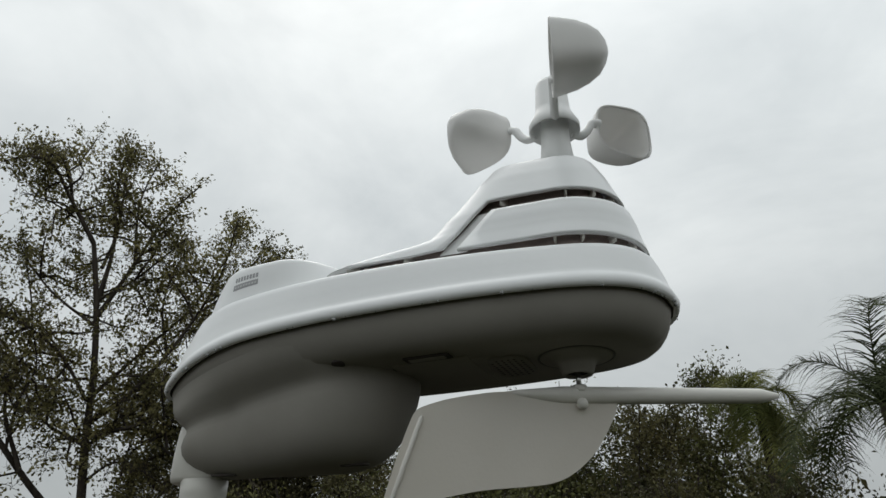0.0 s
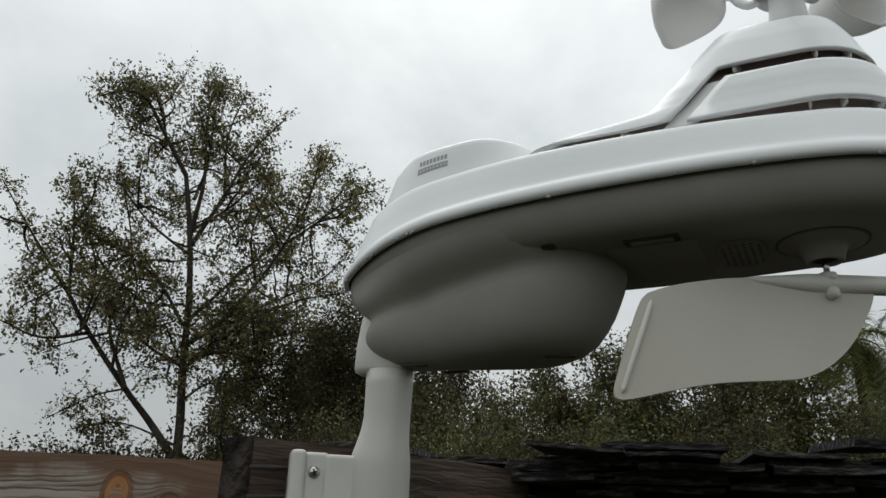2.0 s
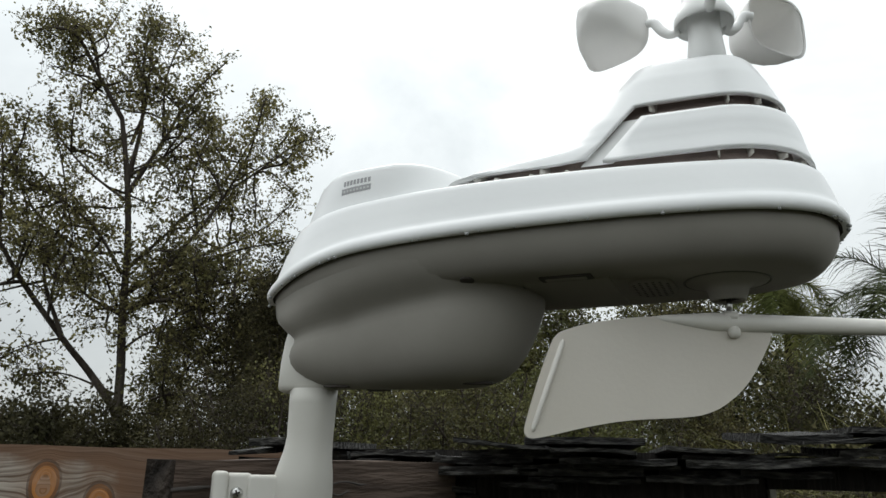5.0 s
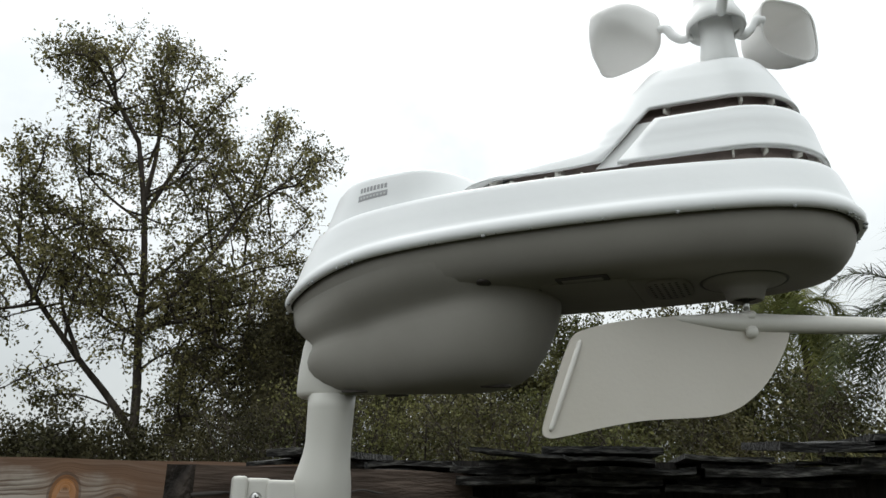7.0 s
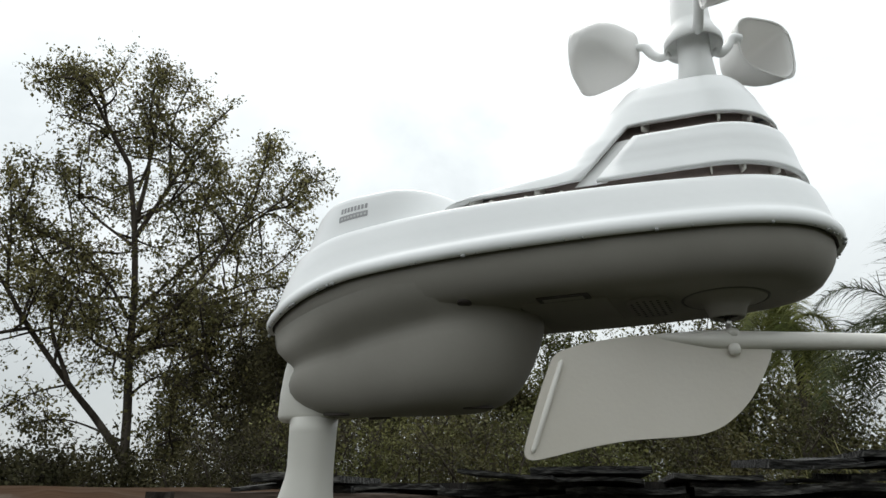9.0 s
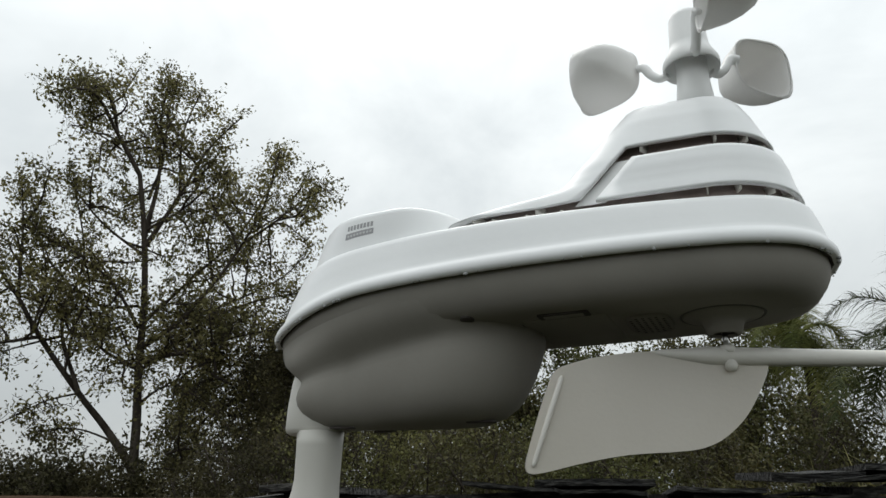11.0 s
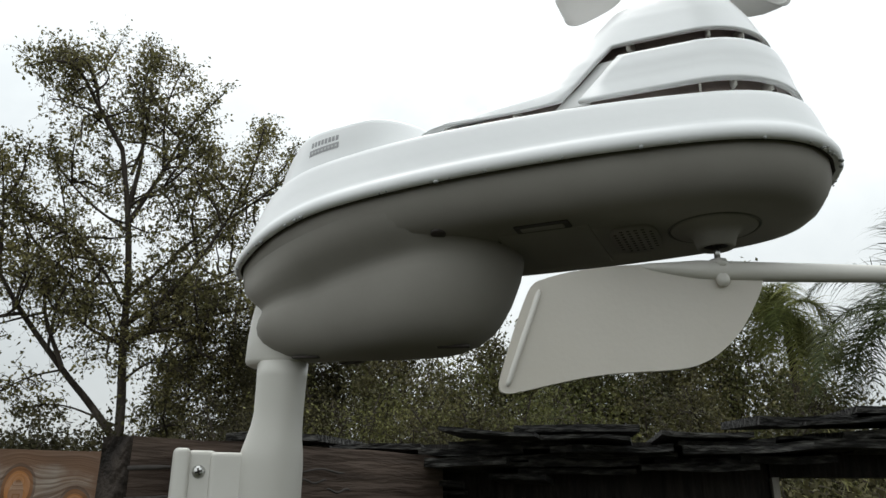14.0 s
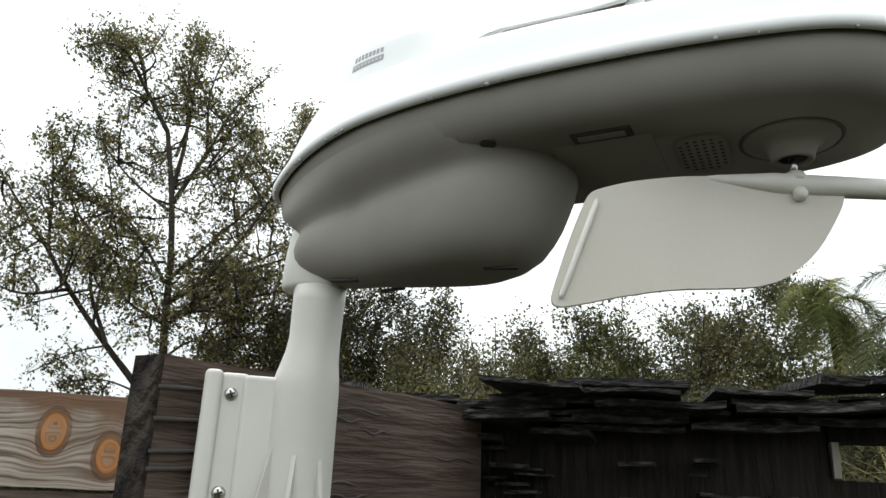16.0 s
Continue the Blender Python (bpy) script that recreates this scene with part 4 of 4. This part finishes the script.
oak = empty("oak_tree", tuple(set_at(136.1, -0.1125, TREE)), "tall open-crowned tree with dark trunk and small olive leaves", "tree")
OAK_LIMBS = [
    limb([(138.9, 0.439), (140.9, 0.492), (142.9, 0.543), (144.6, 0.545), (146.0, 0.53)], 0.07, 0.02, -1.0),
    limb([(140.9, 0.492), (141.9, 0.545), (144.2, 0.565)], 0.045, 0.015, 0.8),
    limb([(137.9, 0.354), (137.5, 0.438), (138.0, 0.525), (137.8, 0.60)], 0.075, 0.018, 0.9),
    limb([(137.7, 0.339), (135.8, 0.418), (134.2, 0.492), (131.8, 0.555)], 0.07, 0.018, -0.6),
    limb([(135.8, 0.418), (136.2, 0.51), (135.2, 0.59)], 0.045, 0.015, 0.7),
    limb([(137.2, 0.233), (134.2, 0.30), (131.0, 0.372), (128.7, 0.463), (128.5, 0.505)], 0.05, 0.016, 1.2),
    limb([(130.4, 0.372), (127.2, 0.415), (124.8, 0.435)], 0.03, 0.014, 0.8),
    limb([(136.8, 0.176), (133.0, 0.24), (129.5, 0.277), (125.3, 0.298)], 0.05, 0.018, -1.0),
    limb([(140.5, 0.143), (142.3, 0.223), (141.7, 0.312), (143.4, 0.42)], 0.06, 0.016, 0.8),
    limb([(145.3, 0.251), (145.8, 0.329), (146.6, 0.403)], 0.045, 0.014, -0.6),
    limb([(136.9, 0.176), (140.0, 0.206), (142.3, 0.266)], 0.05, 0.014, 0.6),
    limb([(143.5, 0.206), (146.4, 0.193), (149.1, 0.207)], 0.05, 0.014, -0.7),
    limb([(145.3, 0.251), (148.4, 0.319), (151, 0.38)], 0.05, 0.014, 0.5),
    limb([(137.0, 0.19), (134.0, 0.20), (130.5, 0.19), (127, 0.20)], 0.06, 0.016, 1.5),
    limb([(137.2, 0.2), (134.6, 0.244), (132.5, 0.298), (130.7, 0.358), (129.3, 0.42), (128.5, 0.507)], 0.075, 0.016, -1.2),
    limb([(130.7, 0.358), (128.3, 0.397), (125.8, 0.44), (123.8, 0.455)], 0.045, 0.014, -0.5),
    limb([(132.5, 0.298), (133.3, 0.361), (132.8, 0.421), (131.7, 0.463)], 0.045, 0.014, 0.8),
    limb([(137.1, 0.186), (133.9, 0.204), (130.5, 0.228), (127.2, 0.243)], 0.06, 0.016, -1.5),
    limb([(134.6, 0.244), (130.7, 0.278), (127.5, 0.314), (125.7, 0.35)], 0.05, 0.014, 0.9),
    limb([(137.8, 0.362), (135.6, 0.396), (133.8, 0.435), (132.4, 0.465)], 0.05, 0.014, -0.8),
    limb([(138.0, 0.406), (137.4, 0.467), (137.5, 0.546), (137.1, 0.612)], 0.05, 0.014, 0.6),
    limb([(137.3, 0.229), (139.5, 0.283), (142.0, 0.314), (144.3, 0.329), (146.1, 0.36)], 0.05, 0.014, -0.8),
    limb([(137.7, 0.326), (140.5, 0.357), (142.5, 0.39), (143.9, 0.424)], 0.045, 0.013, 0.7),
    limb([(141.6, 0.165), (141.5, 0.22), (140.9, 0.265), (141.7, 0.315)], 0.04, 0.012, -0.5),
    limb([(144.0, 0.215), (143.8, 0.279), (145.0, 0.342), (146.2, 0.398)], 0.04, 0.012, 0.6),
    limb([(140.5, 0.472), (142.4, 0.487), (144.4, 0.492)], 0.03, 0.01, -0.4),
    limb([(137.5, 0.258), (140.0, 0.252), (142.4, 0.276), (144.9, 0.276)], 0.04, 0.012, 0.9),
]
BARE = [limb([(136.1, -0.1125), (136.4, 0.081), (136.9, 0.176), (137.2, 0.263), (137.9, 0.354), (138.9, 0.439)], 0.135, 0.06, 0.0),
        limb([(136.4, 0.06), (138.5, 0.105), (140.5, 0.143), (143.5, 0.206), (145.3, 0.251)], 0.105, 0.05, 0.4)]
DROOP = [limb([(136.6, 0.08), (140.1, 0.101), (143.1, 0.095)], 0.035, 0.01, 0.2), limb([(140.5, 0.143), (142.5, 0.13), (145, 0.10)], 0.03, 0.01, -0.4),
         limb([(136.9, 0.13), (134.5, 0.16), (131, 0.13)], 0.04, 0.012, -0.5)]
MORE = []
for pts, radii in OAK_LIMBS:
    fine = spline(pts, 6)
    for k in range(4):
        q = fine[int((0.1 + 0.55 * gt.random()) * (len(fine) - 1))]
        d = Vector((gt.gauss(0, 1), gt.gauss(0, 1), gt.gauss(0.35, 0.7)))
        w = wander(q, d, gt.uniform(0.8, 1.5), gt, 4, 0.25, 0.03)
        MORE.append((w, [0.022, 0.026, 0.02, 0.014, 0.008]))
for k in range(46):
    q = set_at(gt.uniform(122, 134.5), gt.uniform(0.05, 0.22), TREE + gt.uniform(-1, 2))
    w = wander(q, Vector((gt.gauss(0, 1), gt.gauss(0, 1), 0.5)), gt.uniform(1.0, 2.2), gt, 4, 0.25, 0.03)
    MORE.append((w, [0.03, 0.026, 0.02, 0.014, 0.008]))
lines, spots = grow(OAK_LIMBS + MORE, gt, 5.4, 1.05, 10, 0.055, 0.008, start=0.1)
l2, s2 = grow(DROOP, gt, 12, 0.6, 4, 0.07, lift=-0.12)
trunk_lines = [(spline(p, 6), list(np.interp(np.linspace(0, len(r) - 1, (len(p) - 1) * 6 + 1), range(len(r)), r)), 10) for p, r in BARE]
trunk = merge_tubes("trunk", trunk_lines, BARK, oak)
tagged(trunk, "dark grey-brown trunk")
trunk.matrix_parent_inverse = oak.matrix_basis.inverted()
limbs_ob = merge_tubes("branching", [(spline(p, 6), list(np.interp(np.linspace(0, len(r) - 1, (len(p) - 1) * 6 + 1), range(len(r)), r)), 7) for p, r in OAK_LIMBS + DROOP + MORE] + lines + l2, BARK, oak)
tagged(limbs_ob, kind="stuff")
limbs_ob.matrix_parent_inverse = oak.matrix_basis.inverted()
crown = leaf_mesh("crown", spots + s2, 0.080, LEAF, oak, 5)
crown.matrix_parent_inverse = oak.matrix_basis.inverted()


def shrub(name, az, top, dist, width, seed, label, leaves, mat=SCRUB, size=0.066, low=-0.15, density=1.0):
    """A many-stemmed bush or small tree: its azimuth, the slope of its top, distance and width in metres."""
    g = random.Random(seed)
    foot = set_at(az, -1.8 / dist, dist)
    foot.z = 0.0
    ob = empty(name, tuple(foot), label, "shrub" if top < 0.2 else "tree")
    h = 1.8 + top * dist
    limbs_ = []
    for k in range(int(5 * density) + 3):
        e = Vector((foot.x + g.gauss(0, width * 0.36), foot.y + g.gauss(0, width * 0.36), h * g.uniform(0.66, 1.05)))
        m = foot.lerp(e, 0.5) + Vector((g.gauss(0, 0.35), g.gauss(0, 0.35), 0))
        limbs_.append(([foot + Vector((g.gauss(0, 0.15), g.gauss(0, 0.15), 0)), m, e], [0.035, 0.02, 0.007]))
    ln, sp = grow(limbs_, g, 5.0 * density, 1.0, leaves, 0.085, 0.007, 0.02, 0.15)
    a = merge_tubes("branching", [(spline(p, 5), list(np.interp(np.linspace(0, 2, 11), range(3), r)), 5) for p, r in limbs_] + ln, BARK, ob)
    b2 = leaf_mesh("crown", sp, size, mat, ob, seed)
    tagged(a, kind="stuff")
    for o in (a, b2):
        o.matrix_parent_inverse = ob.matrix_basis.inverted()
    return ob


gs = random.Random(8)
DARK = "dark olive scrubby tree with small leaves and gaps"
for az, topv, dist, w, lv in ((133, 0.22, 18, 2.6, 13), (128, 0.27, 17, 2.6, 15), (124, 0.27, 15, 2.2, 15), (121, 0.25, 14, 2.0, 14), (118, 0.24, 13, 1.6, 13), (113.6, 0.16, 13, 1.2, 8), (110.4, 0.225, 14, 1.3, 11), (107.2, 0.28, 14, 1.6, 12),
                               (104.2, 0.235, 13, 1.5, 12), (101, 0.23, 14, 1.6, 12), (98, 0.235, 13, 1.5, 13), (95, 0.25, 14, 1.6, 12), (92, 0.255, 14, 1.6, 12), (89, 0.17, 14, 1.6, 12), (86, 0.08, 14, 1.8, 12), (81, 0.08, 13, 1.8, 11), (140, 0.05, 22, 2.4, 11), (145, 0.045, 24, 2.6, 11), (150, 0.05, 24, 2.6, 10)):
    shrub("scrub_tree", az, topv, dist, w, gs.randrange(10 ** 6), DARK, int(lv * (1.7 if az > 117 else 1.5)), SHADED_BROWN_BRUSH if 117 < az < 135 and lv > 13 else SCRUB if az > 117 or lv % 2 else SCRUB2)
# brush to the left and below the wall's top takes the shade-darkened leaf
for az, topv, dist, w in ((130, 0.10, 10, 1.4), (123, 0.11, 9, 1.4), (117.5, 0.115, 8.5, 1.3), (112, 0.12, 8, 1.3), (107, 0.11, 8.5, 1.3), (101.5, 0.125, 8, 1.3), (96, 0.115, 8, 1.2), (134, 0.06, 11.5, 1.4), (137.5, 0.055, 12, 1.5), (140.5, 0.05, 12.4, 1.5), (143.5, 0.045, 12.8, 1.5), (146.5, 0.045, 13, 1.5), (149.5, 0.045, 13, 1.5), (152.5, 0.045, 13.2, 1.5), (90, 0.125, 8.2, 1.2), (84.5, 0.10, 8.6, 1.2), (80, 0.09, 8.4, 1.2), (84.5, -0.004, 4.2, 1.1), (80, -0.004, 4.4, 1.1)):
    shrub("brush", az, topv, dist, w, gs.randrange(10 ** 6), "olive and yellow-green leafy brush behind the fence", 46 if az > 133 else 27, SHADED_BROWN_BRUSH if az > 120 or topv < 0 else SCRUB2 if int(az) % 2 else SCRUB, 0.058 if az > 133 else 0.04)


def frond(g, base, d, length, sag, leaflet, verts, faces, lines):
    """One feathered palm leaf: a bowed rib with many narrow leaflets that bend down at their tips."""
    pts, p, d = [Vector(base)], Vector(base), Vector(d).normalized()
    steps = 18
    for i in range(steps):
        d = (d + Vector((0, 0, -sag * (0.4 + 1.3 * i / steps)))).normalized()
        p = p + d * (length / steps)
        pts.append(p)
    lines.append((pts, [0.012 * (1 - i / (steps + 2)) for i in range(len(pts))], 4))
    for i in range(3, steps + 1):
        along = (pts[i] - pts[i - 1]).normalized()
        side = along.cross(Vector((0, 0, 1))).normalized()
        for k in range(4):
            for sgn in (1, -1):
                q = pts[i - 1].lerp(pts[i], (k + g.random() * 0.6) / 5)
                ln = leaflet * (0.5 + 0.9 * math.sin(math.pi * min(1, (i + 1) / (steps + 2)))) * g.uniform(0.7, 1.15)
                go = (side * sgn * 0.8 + along * g.uniform(0.35, 0.75) + Vector((g.gauss(0, 0.1), g.gauss(0, 0.1), g.gauss(0.12, 0.18)))).normalized()
                w = along.cross(go).normalized().cross(go).normalized() * 0.0056
                b0 = len(verts)
                for j in range(4):
                    f = 1 - j / 4
                    verts.extend([tuple(q - w * f), tuple(q + w * f)])
                    q = q + go * ln / 4
                    go = (go + Vector((0, 0, -0.30))).normalized()
                verts.append(tuple(q))
                faces.extend([(b0, b0 + 1, b0 + 3, b0 + 2), (b0 + 2, b0 + 3, b0 + 5, b0 + 4), (b0 + 4, b0 + 5, b0 + 7, b0 + 6), (b0 + 6, b0 + 7, b0 + 8)])


def palm(az, slope, dist, length, count, leaflet, seed, label, sag=0.17, mat=None, steep=(5, 75)):
    g = random.Random(seed)
    top_ = set_at(az, slope, dist)
    ob = empty("palm_tree", (top_.x, top_.y, 0), label, "palm")
    verts, faces, lines_ = [], [], []
    for i in range(count):
        a = 2 * math.pi * (i * 0.382 + g.uniform(-0.03, 0.03))
        e = radians(g.uniform(*steep))
        frond(g, top_, (math.cos(a) * math.cos(e), math.sin(a) * math.cos(e), math.sin(e)), length * g.uniform(0.8, 1.15), sag * g.uniform(0.8, 1.2), leaflet, verts, faces, lines_)
    a1 = merge_tubes("trunk", [([Vector((top_.x, top_.y, 0)), Vector((top_.x + 0.05, top_.y, top_.z * 0.5)), top_], [0.07, 0.045, 0.035], 12)], BARK, ob)
    a2 = merge_tubes("frond_rib", lines_, mat or PALM, ob)
    a3 = raw("fronds", verts, faces, mat or PALM, ob)
    for o in (a1, a2, a3):
        o.matrix_parent_inverse = ob.matrix_basis.inverted()


palm(88.4, 0.222, 9.5, 0.88, 22, 0.26, 31, "small arching palm with drooping feathery fronds", 0.27, PALM_Y, (-45, 80))
palm(80.5, 0.20, 7.5, 1.35, 17, 0.36, 32, "tall dark palm with long loose feathered fronds", 0.17)


def tall_grass(az, dist, n, height, spread, seed):
    g = random.Random(seed)
    f0 = set_at(az, 0, dist)
    verts, faces = [], []
    for _ in range(n):
        p = Vector((f0.x + g.gauss(0, spread), f0.y + g.gauss(0, spread), 0.8))
        d = Vector((g.gauss(0, 0.5), g.gauss(0, 0.5), 1)).normalized()
        side = d.cross(Vector((g.gauss(0, 1), g.gauss(0, 1), 0.1))).normalized() * 0.012
        h = height * g.uniform(0.6, 1.1)
        b0 = len(verts)
        steps = 7
        for i in range(steps):
            verts.extend([tuple(p - side * (1 - i / steps)), tuple(p + side * (1 - i / steps))])
            d = (d + Vector((d.x * 0.25, d.y * 0.25, -0.10 - 0.045 * i))).normalized()
            p = p + d * h / steps
        for i in range(steps - 1):
            k = b0 + 2 * i
            faces.append((k, k + 1, k + 3, k + 2))
    ob = raw("tall_grass", verts, faces, REED, None)
    tagged(ob, "long arching yellow-green grass blades behind the wall", "grass", kind="stuff")


for az, dist, n, h in ((87.0, 6.3, 600, 1.95), (83.8, 5.9, 1000, 2.1), (79.8, 6.0, 1000, 2.15)):
    tall_grass(az, dist, n, h, 0.36, int(az * 10))
